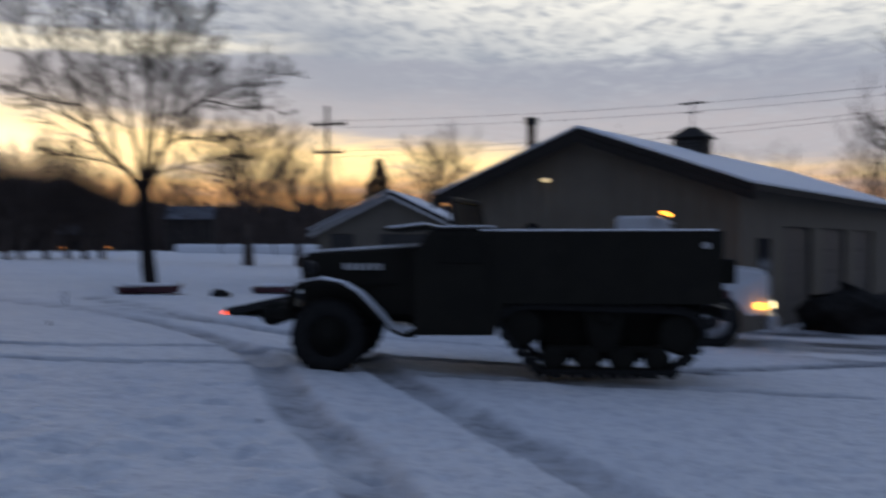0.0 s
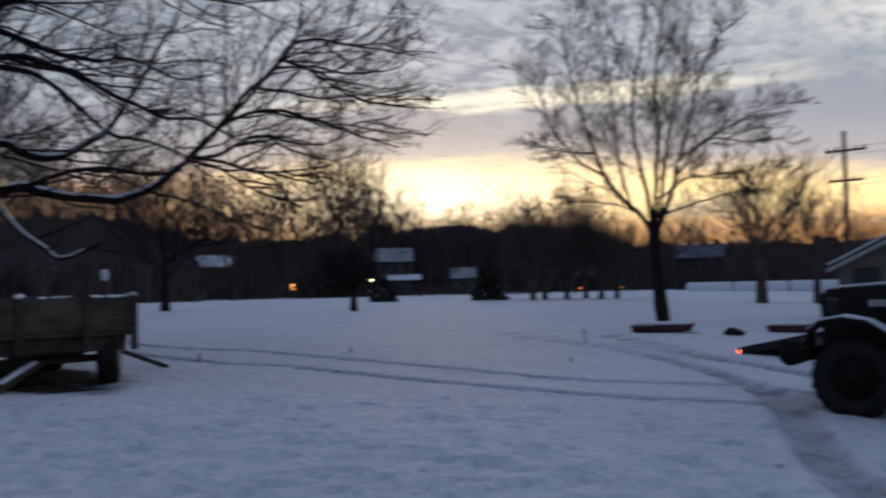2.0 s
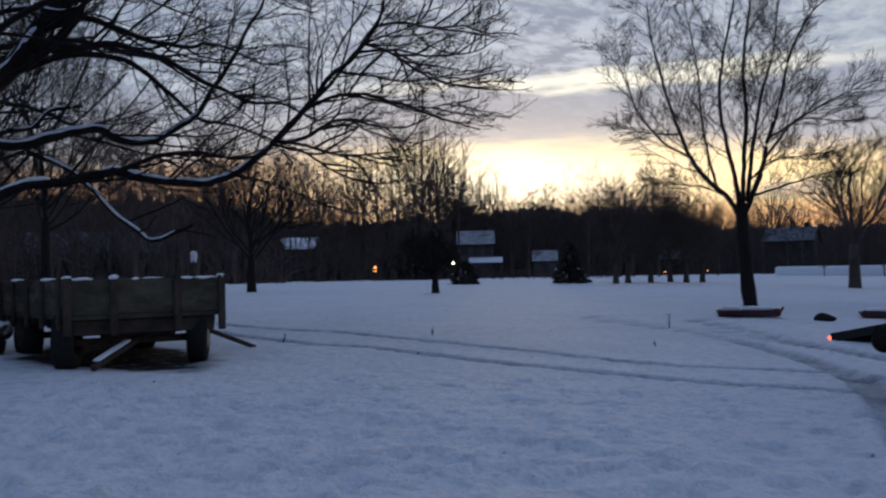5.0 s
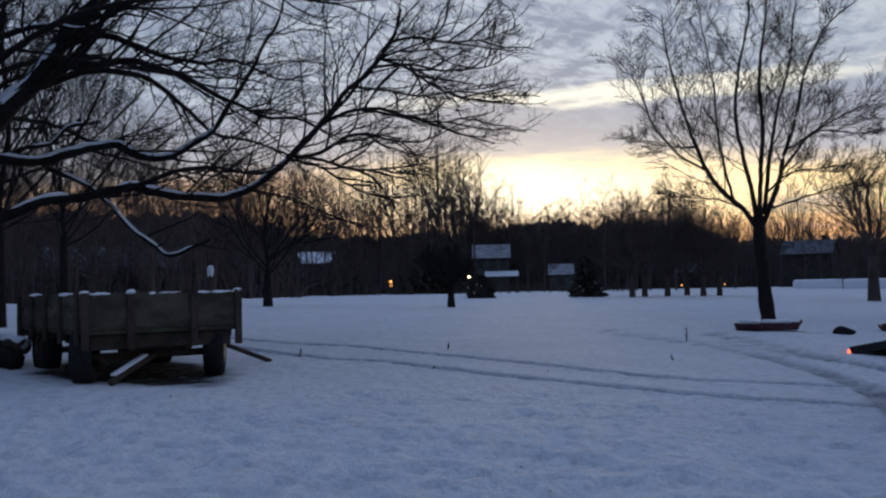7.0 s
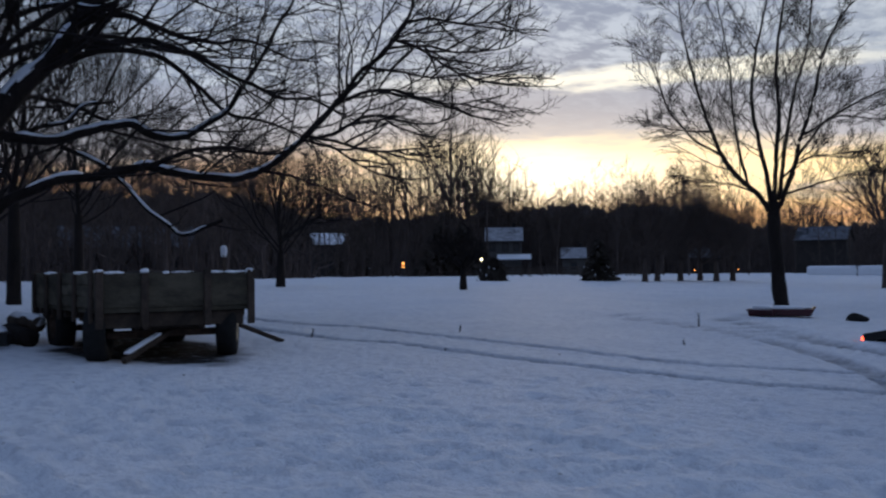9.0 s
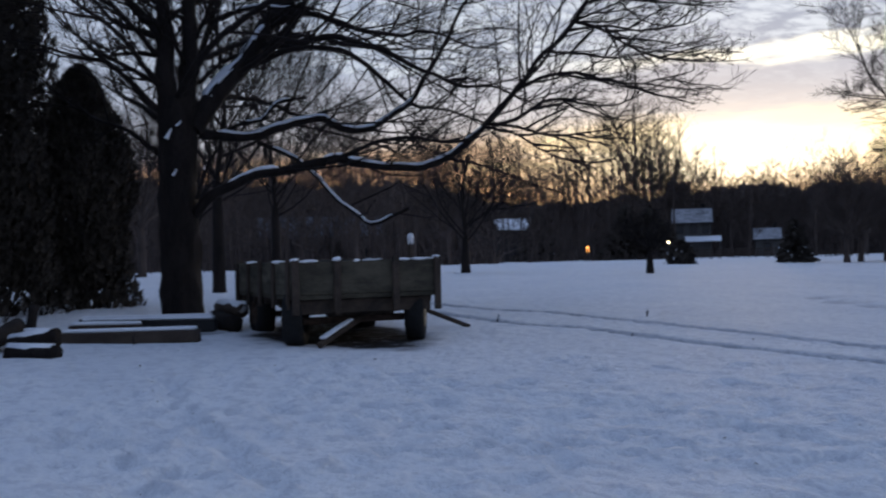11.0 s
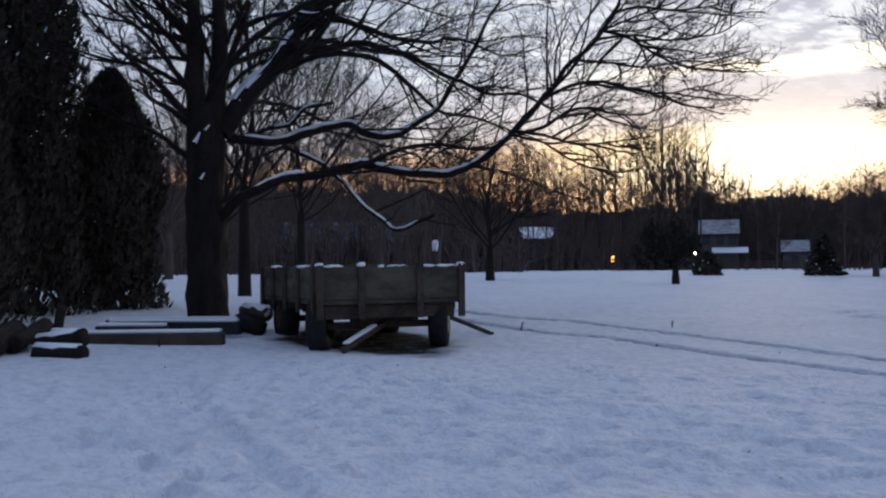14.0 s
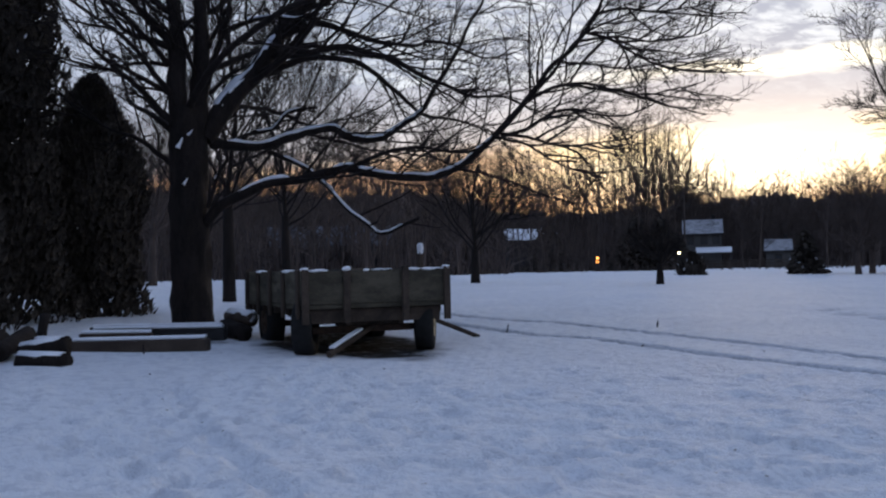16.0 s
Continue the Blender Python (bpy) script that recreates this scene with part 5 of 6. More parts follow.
        step, run = total / 46, 0.0
        for i in range(len(ring)):
            q = ring[(i + 1) % len(ring)]
            seg = (q - ring[i]).length
            run += seg
            if run >= step:
                run -= step
                d = (q - ring[i]).normalized()
                bl = box(0.085, 0.31, 0.06, (0, 0, -0.045), 0)
                bl.transform(Matrix.Translation(ring[i] + Vector((0, yc, 0))) @ Matrix(((d.x, 0, -d.z, 0), (0, 1, 0, 0), (d.z, 0, d.x, 0), (0, 0, 0, 1))))
                part("track_block", bl, M_TYRE, band)
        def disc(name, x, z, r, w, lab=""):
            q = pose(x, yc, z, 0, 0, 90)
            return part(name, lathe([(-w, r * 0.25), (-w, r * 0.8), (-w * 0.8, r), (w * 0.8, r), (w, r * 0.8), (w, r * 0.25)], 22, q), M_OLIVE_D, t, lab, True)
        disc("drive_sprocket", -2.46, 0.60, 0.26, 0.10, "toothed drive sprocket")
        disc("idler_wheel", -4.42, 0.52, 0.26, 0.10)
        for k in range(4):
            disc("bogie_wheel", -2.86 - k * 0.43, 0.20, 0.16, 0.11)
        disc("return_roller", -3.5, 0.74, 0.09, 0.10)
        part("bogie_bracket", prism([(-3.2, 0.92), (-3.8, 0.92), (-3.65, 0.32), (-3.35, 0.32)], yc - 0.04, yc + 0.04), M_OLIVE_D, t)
        # added dark sheet fills the shaded gap behind the track wheels
        part("dark_infill_plate", prism([(-2.35, 0.92), (-4.6, 0.92), (-4.5, 0.55), (-4.1, 0.30), (-2.9, 0.30), (-2.5, 0.5)], s * 0.60 - 0.02, s * 0.60 + 0.02), M_OLIVE_D, t)
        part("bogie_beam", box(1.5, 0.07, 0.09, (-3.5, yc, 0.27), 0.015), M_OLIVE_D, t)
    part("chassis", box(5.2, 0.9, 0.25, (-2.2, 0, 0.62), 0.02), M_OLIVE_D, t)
    part("front_axle", rod((0, -0.75, 0.45), (0, 0.75, 0.45), 0.07, 10), M_STEEL, t)
    roll = part("front_roller", rod((0.80, -0.62, 0.72), (0.80, 0.62, 0.72), 0.15, 20), M_OLIVE_D, t, "round roller ahead of the bumper", True)
    for s in (-1, 1):
        part("roller_arm", box(0.36, 0.06, 0.14, (0.66, s * 0.68, 0.66), 0.02), M_OLIVE_D, roll)
    part("bumper", box(0.14, 1.75, 0.16, (0.58, 0, 0.66), 0.02), M_OLIVE_D, t)


build_halftrack()


# ---- recovery lorry ----
def build_lorry():
    t = thing("recovery_lorry", pose(5.21, 18.59, -0.26, 0, 0, -16.4), "white recovery lorry with amber roof lights and lowered black flatbed", "lorry")
    W = 1.02
    cab = part("cab", prism([(-1.75, 0.85), (-0.45, 0.85), (-0.42, 1.55), (-0.62, 1.72), (-0.80, 2.38), (-0.95, 2.45), (-1.68, 2.45), (-1.75, 2.38)], -W, W, bevel=0.05), M_WHITE, t, "white painted cab", False)
    for s in (-1, 1):
        door = part("door", prism([(-1.60, 0.92), (-0.62, 0.92), (-0.62, 1.58), (-0.80, 2.28), (-1.60, 2.28)], s * (W + 0.004) - 0.012, s * (W + 0.004) + 0.012, bevel=0.006), M_WHITE, cab)
        part("door_window", prism([(-1.50, 1.62), (-0.74, 1.62), (-0.88, 2.18), (-1.50, 2.18)], s * (W + 0.02) - 0.006, s * (W + 0.02) + 0.006), M_GLASS, door, "dark side window")
        for z, h, n in ((1.34, 0.15, 5), (1.15, 0.05, 9), (1.04, 0.05, 8)):
            for k in range(n):
                part("lettering_bar", box(0.62 / n * 0.7, 0.006, h, (-1.43 + k * 0.66 / n, s * (W + 0.02), z), 0), M_BLUE, door)
        part("door_handle", box(0.12, 0.03, 0.03, (-1.48, s * (W + 0.03), 1.5), 0.008), M_STEEL, door)
        mir = part("mirror", box(0.06, 0.14, 0.36, (-0.50, s * (W + 0.24), 1.72), 0.02), M_STEEL, cab)
        part("mirror_arm", rod((-0.6, s * W, 1.95), (-0.5, s * (W + 0.2), 1.98), 0.012, 6), M_STEEL, mir)
        part("fuel_tank", rod((-2.6, s * 0.85, 0.62), (-1.3, s * 0.85, 0.62), 0.27, 18), M_CHROME, t)
    bm = prism([(-0.60, 1.66), (-0.77, 2.30), (-0.79, 2.30), (-0.62, 1.66)], -W + 0.1, W - 0.1)
    bm.transform(Matrix.Translation((0.035, 0, 0)))
    part("windscreen", bm, M_GLASS, cab, "dark windscreen")
    bar = part("roof_light_bar", box(0.12, 1.5, 0.06, (-0.92, 0, 2.455), 0.015), M_STEEL, cab)
    for k in range(5):
        part("marker_lamp", box(0.09, 0.20, 0.06, (-0.87, -0.8 + k * 0.4, 2.48), 0.015), G_AMBER, bar, "glowing amber marker lamp")
    # sloping bonnet with wheel-arch cut-out
    arch = [(0.56 * math.cos(radians(a)), 0.50 + 0.56 * math.sin(radians(a))) for a in range(160, 10, -15)]
    prof = [(-0.55, 0.85)] + arch + [(0.62, 0.62), (0.98, 0.66), (1.0, 1.38), (0.90, 1.45), (-0.45, 1.62)]
    bm = prism(prof, -W, W, bevel=0.0)
    for v in bm.verts:
        if v.co.z > 1.2:
            v.co.y *= 0.86 if v.co.x < 0 else 0.74
    bmesh.ops.bevel(bm, geom=[e for e in bm.edges if max(v.co.z for v in e.verts) > 1.2], offset=0.06, segments=3, affect="EDGES")
    hood = part("bonnet", bm, M_WHITE, t, "sloping white bonnet", False)
    grille = part("grille", box(0.04, 1.0, 0.52, (1.01, 0, 0.82), 0.02), M_STEEL, hood, "dark upright grille")
    for k in range(9):
        part("grille_slat", box(0.03, 0.03, 0.48, (1.035, -0.44 + k * 0.11, 0.84), 0), M_CHROME, grille)
    for s in (-1, 1):
        for k in range(7):
            part("lettering_bar", box(0.07, 0.008, 0.15, (-0.28 + k * 0.10, s * 0.935, 1.24), 0), M_BLUE, hood)
        lamp = part("headlamp", box(0.06, 0.30, 0.17, (1.02, s * 0.78, 0.74), 0.02), M_CHROME, hood)
        part("lens", box(0.03, 0.24, 0.13, (1.06, s * 0.78, 0.76), 0.01), G_HEAD, lamp, "lit headlamp lens")
        part("turn_lamp", box(0.22, 0.05, 0.11, (0.86, s * 1.02, 0.75), 0.01), G_AMBER, lamp, "amber turn lamp")
        wheel(t, "front_wheel", pose(0, s * 0.92, 0.5, 0, 0, 0), 0.50, 0.28, 0.31, M_WHITE, "large black tyre with white wheel")
        part("hub", lathe([(0, 0.13), (0.05, 0.12), (0.10, 0.07)], 16, pose(0, s * 1.03, 0.5, 0, 0, s * 90)), M_STEEL, t, "dark wheel hub", True)
        part("step", box(0.5, 0.2, 0.05, (-0.95, s * 0.95, 0.45), 0.01), M_STEEL, t)
        part("mud_flap", box(0.02, 0.5, 0.5, (-5.75, s * 0.85, 0.2), 0), M_STEEL, t)
        for y in (0.72, 1.0):
            wheel(t, "rear_wheel", pose(-5.15, s * y, 0.5), 0.50, 0.25, 0.30, M_WHITE, "twin rear tyre")
        part("chassis_rail", box(6.6, 0.10, 0.26, (-2.9, s * 0.42, 0.72), 0.01), M_STEEL, t)
    part("bumper", box(0.20, 2.15, 0.28, (1.05, 0, 0.36), 0.05), M_CHROME, t, "dull chrome bumper")
    part("tool_box", box(1.3, 0.55, 0.42, (-3.2, -0.78, 0.55), 0.02), M_STEEL, t, "black side locker")
    part("tool_box_snow", box(1.25, 0.5, 0.03, (-3.2, -0.78, 0.972), 0.012), M_SNOW, t)
    part("rear_axle", rod((-5.15, -0.7, 0.5), (-5.15, 0.7, 0.5), 0.10, 10), M_STEEL, t)
    # tilted flatbed
    L = 5.3
    tilt = math.atan2(1.06, 5.15)
    m = Matrix.Translation((-9.80, 0, 0.36)) @ Euler((0, -tilt, 0)).to_matrix().to_4x4()

    def on_bed(bm):
        bm.transform(m)
        return bm
    bed = part("flatbed", on_bed(box(L, 2.35, 0.10, (L / 2, 0, 0.06), 0.01)), M_STEEL, t, "black steel flatbed tilted to the ground")
    for s in (-1, 1):
        part("side_rail", on_bed(box(L, 0.07, 0.17, (L / 2, s * 1.19, 0.05), 0.01)), M_STEEL, bed)
        part("bed_runner", on_bed(box(L - 1.0, 0.10, 0.16, (L / 2 + 0.4, s * 0.42, -0.105), 0.01)), M_STEEL, bed)
        for k in range(5):
            part("stake_pocket", on_bed(box(0.10, 0.05, 0.13, (0.9 + k, s * 1.25, 0.05), 0.006)), M_STEEL, bed)
        part("side_lamp", on_bed(box(0.26, 0.03, 0.07, (L - 0.35, s * 1.245, 0.10), 0.008)), G_AMBER, bed, "amber side lamp")
        part("tail_lamp", on_bed(box(0.06, 0.14, 0.09, (-0.03, s * 1.14, 0.08), 0.01)), G_RED, bed, "red tail lamp")
        part("board_post", on_bed(box(0.10, 0.10, 1.28, (L - 0.06, s * 1.1, 0.1), 0.01)), M_STEEL, bed)
    board = part("headboard", on_bed(box(0.06, 2.1, 1.05, (L - 0.06, 0, 0.30), 0.01)), M_STEEL, bed, "tall black headboard")
    part("headboard_beam", on_bed(box(0.12, 2.3, 0.10, (L - 0.06, 0, 1.36), 0.015)), M_STEEL, board)
    part("snow_streak", on_bed(box(L * 0.5, 0.8, 0.02, (L * 0.35, 0.5, 0.162), 0.008)), M_SNOW, bed)
    part("tilt_ram", rod((-4.4, 0, 0.8), (-6.3, 0, 0.95), 0.07, 10), M_CHROME, t)


build_lorry()

# ---- far houses ----
def place(az, dist):
    x, y = -math.sin(radians(az)) * dist, math.cos(radians(az)) * dist
    return x, y, gz(x, y)


M_HOUSE = mat("pale_house_siding", (0.075, 0.072, 0.068), 0.8, scale=0.6, amount=0.2)
M_HOUSE_D = mat("brown_house_siding", (0.035, 0.03, 0.027), 0.8, scale=0.6, amount=0.25)


def far_house(az, dist, W, D, E, P, wall, label, windows=(), porch=None, turn=0.0, roof=None):
    """Front faces the lawn; windows are (x, z, w, h, lit)."""
    x, y, z = place(az, dist)
    t = thing("house", pose(x, y, z - 0.1, 0, 0, az + turn), label, "house", "far houses")
    part("front_wall", box(W, 0.2, E, (0, -D / 2 + 0.1, 0), 0), wall, t)
    part("back_wall", box(W, 0.2, E, (0, D / 2 - 0.1, 0), 0), wall, t)
    for s in (-1, 1):
        b = prism([(-D / 2 + 0.2, 0), (D / 2 - 0.2, 0), (D / 2 - 0.2, E), (0, P - 0.1), (-D / 2 + 0.2, E)], -0.1, 0.1)
        b.transform(Matrix.Translation((s * (W / 2 - 0.1), 0, 0)) @ Euler((0, 0, radians(90))).to_matrix().to_4x4())
        part("end_wall", b, wall, t)
        o = [(s * (D / 2 + 0.4), E - 0.4 * (P - E) / (D / 2)), (0, P), (0, P + 0.18), (s * (D / 2 + 0.4), E - 0.4 * (P - E) / (D / 2) + 0.18)]
        b = prism(o, -W / 2 - 0.3, W / 2 + 0.3)
        b.transform(Euler((0, 0, radians(90))).to_matrix().to_4x4())
        r = part("roof", b, M_FASCIA, t)
        b = prism([(x2 * 0.99, z2 + 0.185) for x2, z2 in o[:2]] + [(x2 * 0.99, z2 + 0.10) for x2, z2 in o[2:]], -W / 2 - 0.27, W / 2 + 0.27)
        b.transform(Euler((0, 0, radians(90))).to_matrix().to_4x4())
        part("roof_snow", b, roof or M_ROOFSNOW, r, "thin snow on the roof")
    for wx, wz, ww, wh, lit in windows:
        f = part("window", box(ww + 0.2, 0.06, wh + 0.2, (wx, -D / 2 - 0.03, wz - 0.1), 0), M_HOUSE_D, t)
        part("pane", box(ww, 0.04, wh, (wx, -D / 2 - 0.06, wz), 0), G_FIRE if lit else M_GLASS, f)
    if porch:
        px, pw, pz = porch
        b = prism([(-D / 2 - 2.2, pz), (-D / 2, pz + 0.7), (-D / 2, pz + 0.9), (-D / 2 - 2.2, pz + 0.2)], px - pw / 2, px + pw / 2)
        b.transform(Euler((0, 0, radians(90))).to_matrix().to_4x4() @ Matrix.Diagonal((1, -1, 1, 1)))
        bmesh.ops.reverse_faces(b, faces=b.faces[:])
        part("porch_roof", b, M_SNOW, t, "snowy porch roof")
        for k in (-1, 0, 1):
            part("porch_post", box(0.15, 0.15, pz + 0.1, (px + k * (pw / 2 - 0.2), -D / 2 - 2.0, 0), 0), M_HOUSE, t)
    part("chimney", box(0.6, 0.6, 1.6, (W * 0.3, 0.3, P - 0.6), 0), M_FASCIA, t)
    return t


far_house(42.6, 158, 8.0, 7, 5.2, 6.9, M_HOUSE_D, "dark brown house with a snowy roof", [(-2, 1.2, 0.9, 1.2, 0), (1.0, 1.2, 0.9, 1.2, 0), (2.8, 1.2, 0.9, 1.2, 0)], turn=12, roof=M_SNOW)
far_house(32.6, 160, 5.7, 8, 5.6, 7.7, M_HOUSE, "pale two-storey house with a snowy porch roof", [(-1.9, 4.0, 0.9, 1.2, 0), (0.2, 4.0, 0.9, 1.2, 0), (2.0, 4.0, 0.9, 1.2, 0), (-1.5, 1.0, 0.9, 1.4, 0)], (1.6, 5.4, 2.6))
far_house(28.5, 150, 3.4, 5, 2.6, 4.0, M_HOUSE, "small outbuilding with a snowy roof", [(0, 1.0, 0.8, 0.9, 0)])
far_house(14.6, 168, 7.6, 7, 5.4, 7.4, M_HOUSE_D, "dark house with a snowy roof among trees", [], turn=-10, roof=M_ROOFDIM)
far_house(54.4, 122, 15.0, 8, 3.8, 6.2, M_HOUSE, "wide grey house half hidden by bare trees", [(-5.4, 1.1, 1.2, 1.6, 0), (-2.4, 1.1, 1.2, 1.6, 0), (0.9, 0.2, 1.1, 2.1, 0), (3.4, 1.1, 1.2, 1.6, 0), (5.8, 1.1, 1.2, 1.6, 0)], turn=6, roof=M_ROOFDIM)
far_house(21.0, 172, 5.0, 6, 2.8, 4.4, M_HOUSE_D, "low dark outbuilding with snow on its roof", roof=M_ROOFDIM)


def screen_trees():
    """Thin bare trees and shrubs that stand between the lawn and the houses."""
    rng = random.Random(91)
    w = Wood(92)
    for i in range(210):
        az = rng.choice((rng.uniform(36, 84), rng.uniform(36, 60), rng.uniform(-4, 31), rng.uniform(34, 42)))
        x, y, z = place(az, rng.uniform(108, 150))
        h = rng.uniform(4, 11)
        slim_tree(w, rng, Vector((x, y, z - 0.2)), h, 0.013 * h, 0.1, 13, 8, 0.9, 0.9)
    # low shrubs along the far edge of the lawn
    for i in range(190):
        x, y, z = place(rng.uniform(24, 58), rng.uniform(96, 108))
        h = rng.uniform(0.5, 1.5)
        slim_tree(w, rng, Vector((x, y, z - 0.1)), h, 0.03 * h, 0.05, 7, 5, 1.5, 0.7)
    tagged(w.mesh("screen_trees", M_BARKHAZE), "thin bare trees and shrubs before the houses", "trees", kind="stuff")


screen_trees()


def yard_lamp(az, dist, h, material, label, size=0.22):
    x, y, z = place(az, dist)
    t = thing("yard_lamp", pose(x, y, z), label, "lamp", "yard lamps")
    part("post", rod((0, 0, -0.1), (0, 0, h), 0.07, 8), M_STEEL, t)
    bm = bmesh.new()
    bmesh.ops.create_uvsphere(bm, u_segments=14, v_segments=8, radius=size, matrix=Matrix.Translation((0, 0, h + size * 0.8)))
    part("globe", bm, material, t, "lit globe", True)


yard_lamp(38.6, 106, 1.35, G_FIRE, "orange glowing lamp beside a house", 0.15)
yard_lamp(38.6, 106.4, 0.95, G_FIRE, "orange glowing lamp beside a house", 0.15)
yard_lamp(33.95, 100, 1.65, G_PORCH, "bright warm yard lamp on a post", 0.13)
for az in (21.6, 20.4, 19.2):
    yard_lamp(az, 165, 0.5, G_FIRE, "small distant orange lamp", 0.10)


def snowy_post(az, dist, h):
    x, y, z = place(az, dist)
    t = thing("garden_post", pose(x, y, z), "wooden garden post plastered with snow behind the wagon", "post")
    part("post", box(0.11, 0.11, h, (0, 0, -0.1), 0.012), M_BEAM, t)
    bm = lathe([(0.0, 0.05), (0.05, 0.07), (0.18, 0.085), (0.27, 0.08), (0.31, 0.05)], 14, Matrix.Translation((0, 0, h - 0.33)) @ Euler((0, radians(-90), 0)).to_matrix().to_4x4())
    for v in bm.verts:
        v.co += noise.noise_vector(v.co * 9) * 0.015
    part("snow_cap", bm, M_SNOW, t, "snow clinging to the post top", True)


snowy_post(49.07, 25, 1.65)


def rail_fence():
    x, y, z = place(30.5, 138)
    t = thing("rail_fence", pose(x, y, z, 0, 0, 30.5), "grey rail fence along the far lawn", "fence")
    for k in range(9):
        part("post", box(0.14, 0.14, 1.25, (-7 + k * 1.75, 0, -0.1), 0), M_BEAM, t)
    for k in range(3):
        part("rail", box(14.2, 0.06, 0.14, (0, -0.1, 0.25 + k * 0.38), 0), M_BEAM, t)


rail_fence()
x, y, z = place(11.0, 120)
bm = box(19, 2.2, 1.35, (0, 0, -0.2), 0.4)
for v in bm.verts:
    v.co.z += 0.12 * noise.noise(v.co * 0.4)
tagged(solid("snow_bank", bm, M_SNOW), "long low bank covered with smooth snow", "snow bank").matrix_world = pose(x, y, z, 0, 0, 11)


def power_pole(az, dist, h, label):
    x, y, z = place(az, dist)
    t = thing("power_pole", pose(x, y, z, 0, 0, az - 20), label, "pole", "power poles")
    part("post", rod((0, 0, -0.2), (0, 0, h), 0.17, 10, 0.11), M_BARKHAZE, t)
    for hh, w in ((h - 1.2, 2.4), (h - 3.0, 2.0)):
        arm = part("crossarm", box(w, 0.12, 0.14, (0, 0.2, hh), 0), M_BARKHAZE, t)
        for s in (-1, -0.5, 0.5, 1):
            part("insulator", rod((s * w * 0.46, 0.2, hh + 0.13), (s * w * 0.46, 0.2, hh + 0.32), 0.05, 8), M_STEEL, arm)
    return Vector((x, y, z))


pp = power_pole(6.85, 62, 10.2, "wooden power pole with two crossarms")
power_pole(33.6, 150, 12.5, "distant wooden power pole")


def cable(a, b, sag, label):
    c = bpy.data.curves.new("cable", "CURVE")
    c.dimensions, c.bevel_depth, c.bevel_resolution = "3D", 0.010, 1
    sp = c.splines.new("POLY")
    sp.points.add(24)
    for i in range(25):
        k = i / 24
        p = Vector(a).lerp(Vector(b), k)
        sp.points[i].co = (p.x, p.y, p.z - sag * 4 * k * (1 - k), 1)
    c.materials.append(M_STEEL)
    tagged(new("cable", c), label, "cable", "overhead cables")


for dz, dy in ((9.2, -0.4), (8.9, 0.5), (7.3, 0.0), (7.0, 0.4)):
    cable(pp + Vector((dy, dy, dz)), (42, 46 + dy * 3, 8.0 + dz * 0.4), 0.9, "thin black overhead cable")


# ---- timbers by the maple ----
def timber(name, a, b, w, h, material, label, snow=True, z0=0.0, bevel=0.015, group="timbers"):
    a, b = Vector((*a, 0)), Vector((*b, 0))
    d = b - a
    c = (a + b) / 2
    t = thing(name, pose(c.x, c.y, gz(c.x, c.y) + z0 - 0.02, 0, 0, math.degrees(math.atan2(d.y, d.x))), label, "timber", group)
    part("beam", box(d.length, w, h, (0, 0, 0), bevel), material, t)
    if snow:
        bm = box(d.length * 0.96, w * 0.9, 0.05, (0, 0, h), 0.02)
        for v in bm.verts:
            v.co.z += 0.015 * noise.noise(v.co * 5)
        part("snow_cap", bm, M_SNOW, t, "snow on top")


timber("timber_beam", (-14.35, 5.3), (-12.85, 7.0), 0.20, 0.18, M_BEAM, "squared weathered timber lying in the snow")
timber("steel_beam", (-15.2, 6.2), (-13.6, 7.7), 0.16, 0.20, M_STEEL, "dark steel beam lying under snow", z0=0.05)
timber("steel_beam", (-15.6, 6.35), (-14.0, 7.9), 0.14, 0.20, M_STEEL, "dark steel beam lying under snow", z0=0.05)
timber("steel_beam", (-14.9, 5.9), (-14.1, 6.7), 0.14, 0.16, M_RUST, "short rusty beam lying under snow", z0=0.05)
timber("timber_beam", (-15.1, 5.0), (-14.5, 5.6), 0.16, 0.14, M_BEAM, "short squared timber in the snow")
timber("timber_beam", (-15.0, 4.3), (-14.0, 5.2), 0.18, 0.20, M_BEAM, "squared weathered timber lying in the snow")


def log(a, b, r, z0, label, snow=True, material=None):
    a, b = Vector(a), Vector(b)
    a.z = gz(a.x, a.y) + z0 + a.z
    b.z = gz(b.x, b.y) + z0 + b.z
    t = thing("log", Matrix.Translation(a), label, "log", "logs")
    bm = rod((0, 0, 0), b - a, r, 16)
    bmesh.ops.subdivide_edges(bm, edges=[e for e in bm.edges if e.calc_length() > 0.3], cuts=4)
    for v in bm.verts:
        v.co += noise.noise_vector(v.co * 4) * r * 0.32 + noise.noise_vector(v.co * 13) * r * 0.12
    part("trunk_piece", bm, material or M_BEAM, t, "", True)
    if snow:
        bm = rod((0, 0, 0), (b - a) * 0.94, r * 0.75, 12)
        bm.transform(Matrix.Translation((0, 0, r * 0.48)))
        for v in bm.verts:
            v.co += noise.noise_vector(v.co * 6) * r * 0.10
        part("snow_cap", bm, M_SNOW, t, "", True)


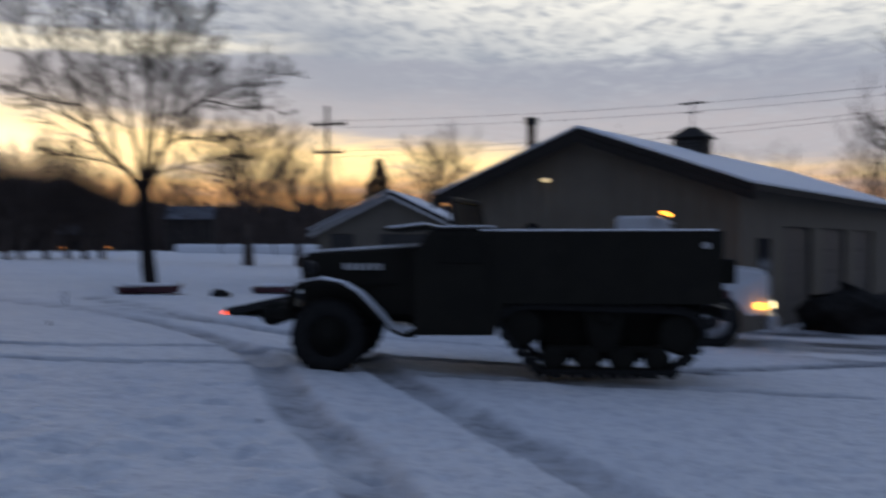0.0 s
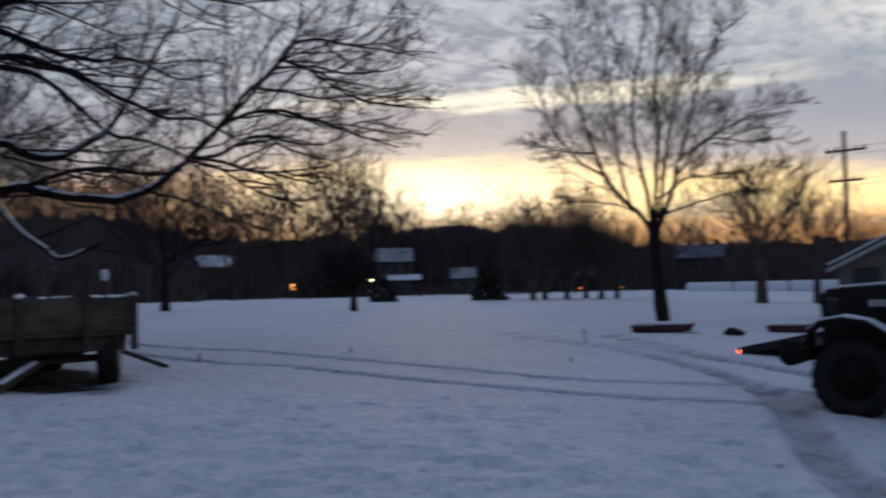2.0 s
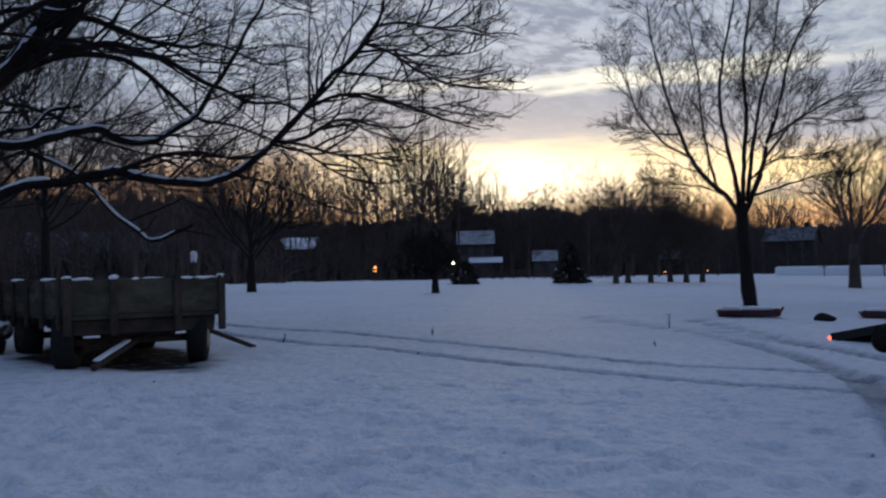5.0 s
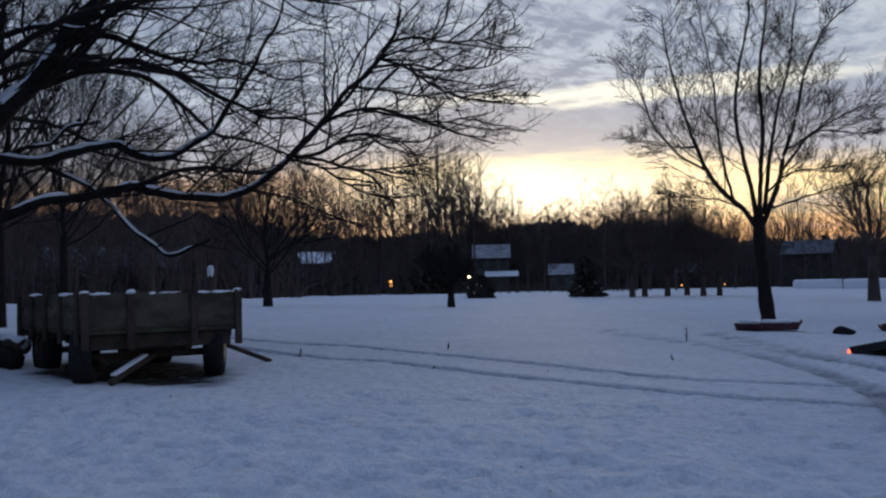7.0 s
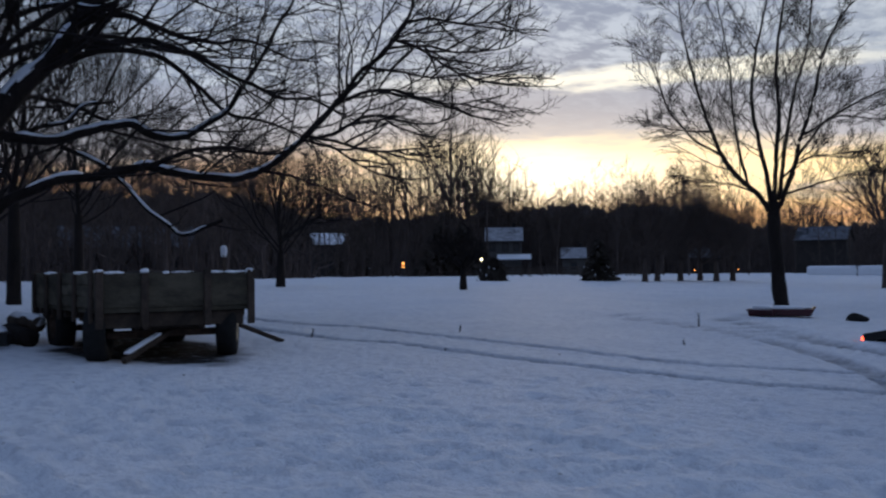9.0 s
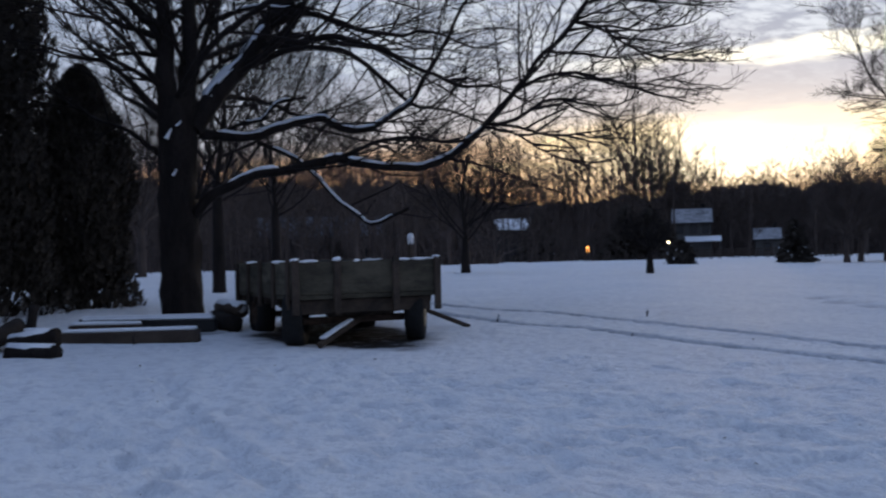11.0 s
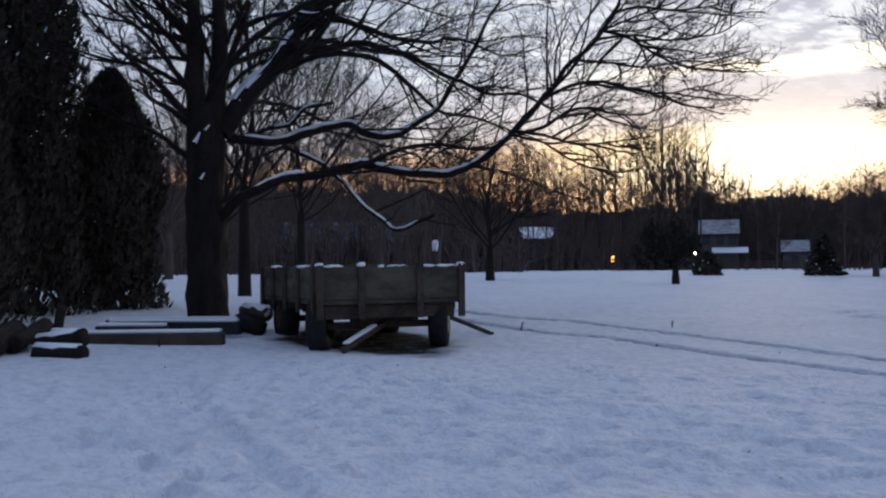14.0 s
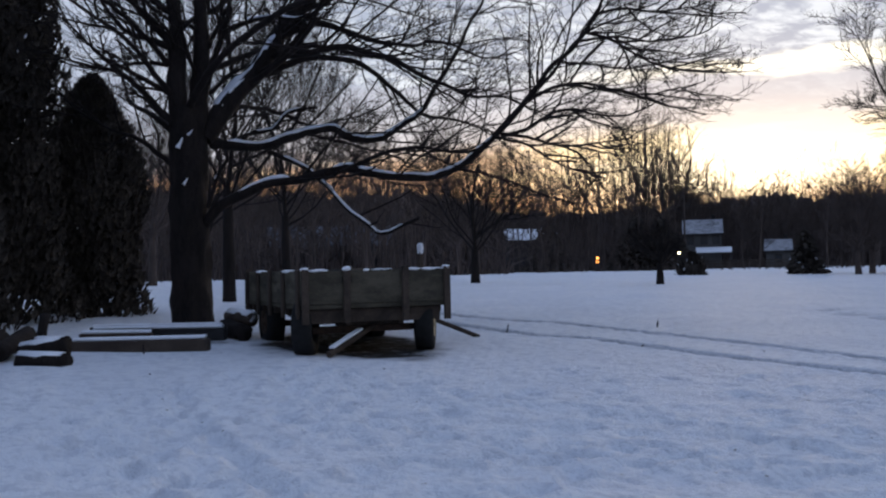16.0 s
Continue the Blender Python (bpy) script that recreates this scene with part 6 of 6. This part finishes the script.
log((-13.75, 8.1, 0), (-15.0, 8.5, 0), 0.16, 0.13, "cut log lying beside the wagon", False, M_BARK)
log((-14.15, 8.5, 0), (-15.2, 8.7, 0), 0.13, 0.30, "snow-dusted log lying on another beside the wagon")
log((-12.55, 3.35, 0), (-14.1, 4.45, 0.12), 0.17, 0.10, "thick rotting log lying in the snow", False, M_BARK)
log((-13.3, 4.15, 0.0), (-14.3, 4.9, 0.15), 0.12, 0.12, "broken log lying across another", False, M_BARK)
log((-13.0, 4.35, 0.0), (-12.45, 4.75, 0.0), 0.11, 0.05, "short dark log half sunk in the snow", True, M_BARK)
log((-13.5, 4.55, 0.0), (-13.0, 4.95, 0.10), 0.12, 0.10, "short dark log half sunk in the snow", True, M_BARK)
log((-14.3, 5.05, 0.0), (-14.42, 5.2, 0.5), 0.075, 0.03, "stub post leaning in the snow", False, M_BARK)


def sled(x, y, yaw, label, L=1.75):
    t = thing("sled", pose(x, y, gz(x, y) + 0.02, 0, 0, yaw), label, "sled", "red sleds")
    part("tray", prism([(-L / 2, 0.16), (-L / 2 + 0.12, 0.0), (L / 2 - 0.15, 0.0), (L / 2, 0.24), (L / 2 - 0.05, 0.26), (L / 2 - 0.18, 0.06), (-L / 2 + 0.14, 0.06), (-L / 2 + 0.04, 0.18)], -0.3, 0.3), M_RED, t)
    for s in (-1, 1):
        part("rim", box(L - 0.2, 0.06, 0.17, (0, s * 0.30, 0.02), 0.02), M_RED, t)
    bm = box(L * 0.66, 0.5, 0.16, (0, 0, 0.11), 0.05)
    for v in bm.verts:
        v.co += noise.noise_vector(v.co * 5) * 0.03
    part("snow_fill", bm, M_SNOW, t, "snow lying in the tray")


sled(-7.95, 26.1, 16, "red plastic sled with snow at the foot of the tree")
sled(-8.3, 25.7, 100, "dark red sled lying crossways under snow", 0.9)
sled(-5.0, 28.5, 8, "red plastic sled with snow beside the flatbed", 1.35)


def clump(name, x, y, r, h, material, label, category, seed):
    bm = bmesh.new()
    bmesh.ops.create_icosphere(bm, subdivisions=3, radius=1, matrix=Matrix.Diagonal((r, r * 0.7, h, 1)))
    for v in bm.verts:
        v.co += noise.noise_vector(v.co * 3 + Vector((seed, 0, 0))) * r * 0.35
    tagged(solid(name, bm, material, None, "", True), label, category).matrix_world = pose(x, y, gz(x, y) + h * 0.35)


clump("rock", -6.05, 26.2, 0.26, 0.15, M_CLOTH, "dark rock showing through the snow", "rock", 1)
clump("tarpaulin", 9.6, 22.6, 1.1, 0.75, M_CLOTH, "pile under a dark cover beside the workshop wall", "tarpaulin", 6)
clump("snow_heap", 0.2, 22.5, 0.9, 0.35, M_SNOW, "heap of ploughed snow beside the flatbed", "snow heap", 2)
clump("snow_heap", -1.4, 23.5, 0.7, 0.28, M_SNOW, "heap of ploughed snow beside the flatbed", "snow heap", 3)


def twig(x, y, h, seed):
    w = Wood(seed)
    w.grow(Vector((0, 0, -0.05)), Vector((0.1, 0, 1)), h, 0.018, 1, 0.6, 0.1, 0, (4,))
    tagged(w.mesh("twig", M_BARK), "dry weed stalk poking out of the snow", "twig", "weed stalks").matrix_world = pose(x, y, gz(x, y))


for k, (x, y, h) in enumerate([(-10.9, 15.4, 0.28), (-6.7, 16.4, 0.22), (-13.1, 6.1, 0.3), (-9.5, 7.6, 0.12), (-7.45, 13.2, 0.1), (-12.2, 12.6, 0.3), (-9.0, 12.3, 0.15), (-11.0, 5.2, 0.1), (-8.2, 20.9, 0.6)]):
    twig(x, y, h * 0.6, 400 + k)
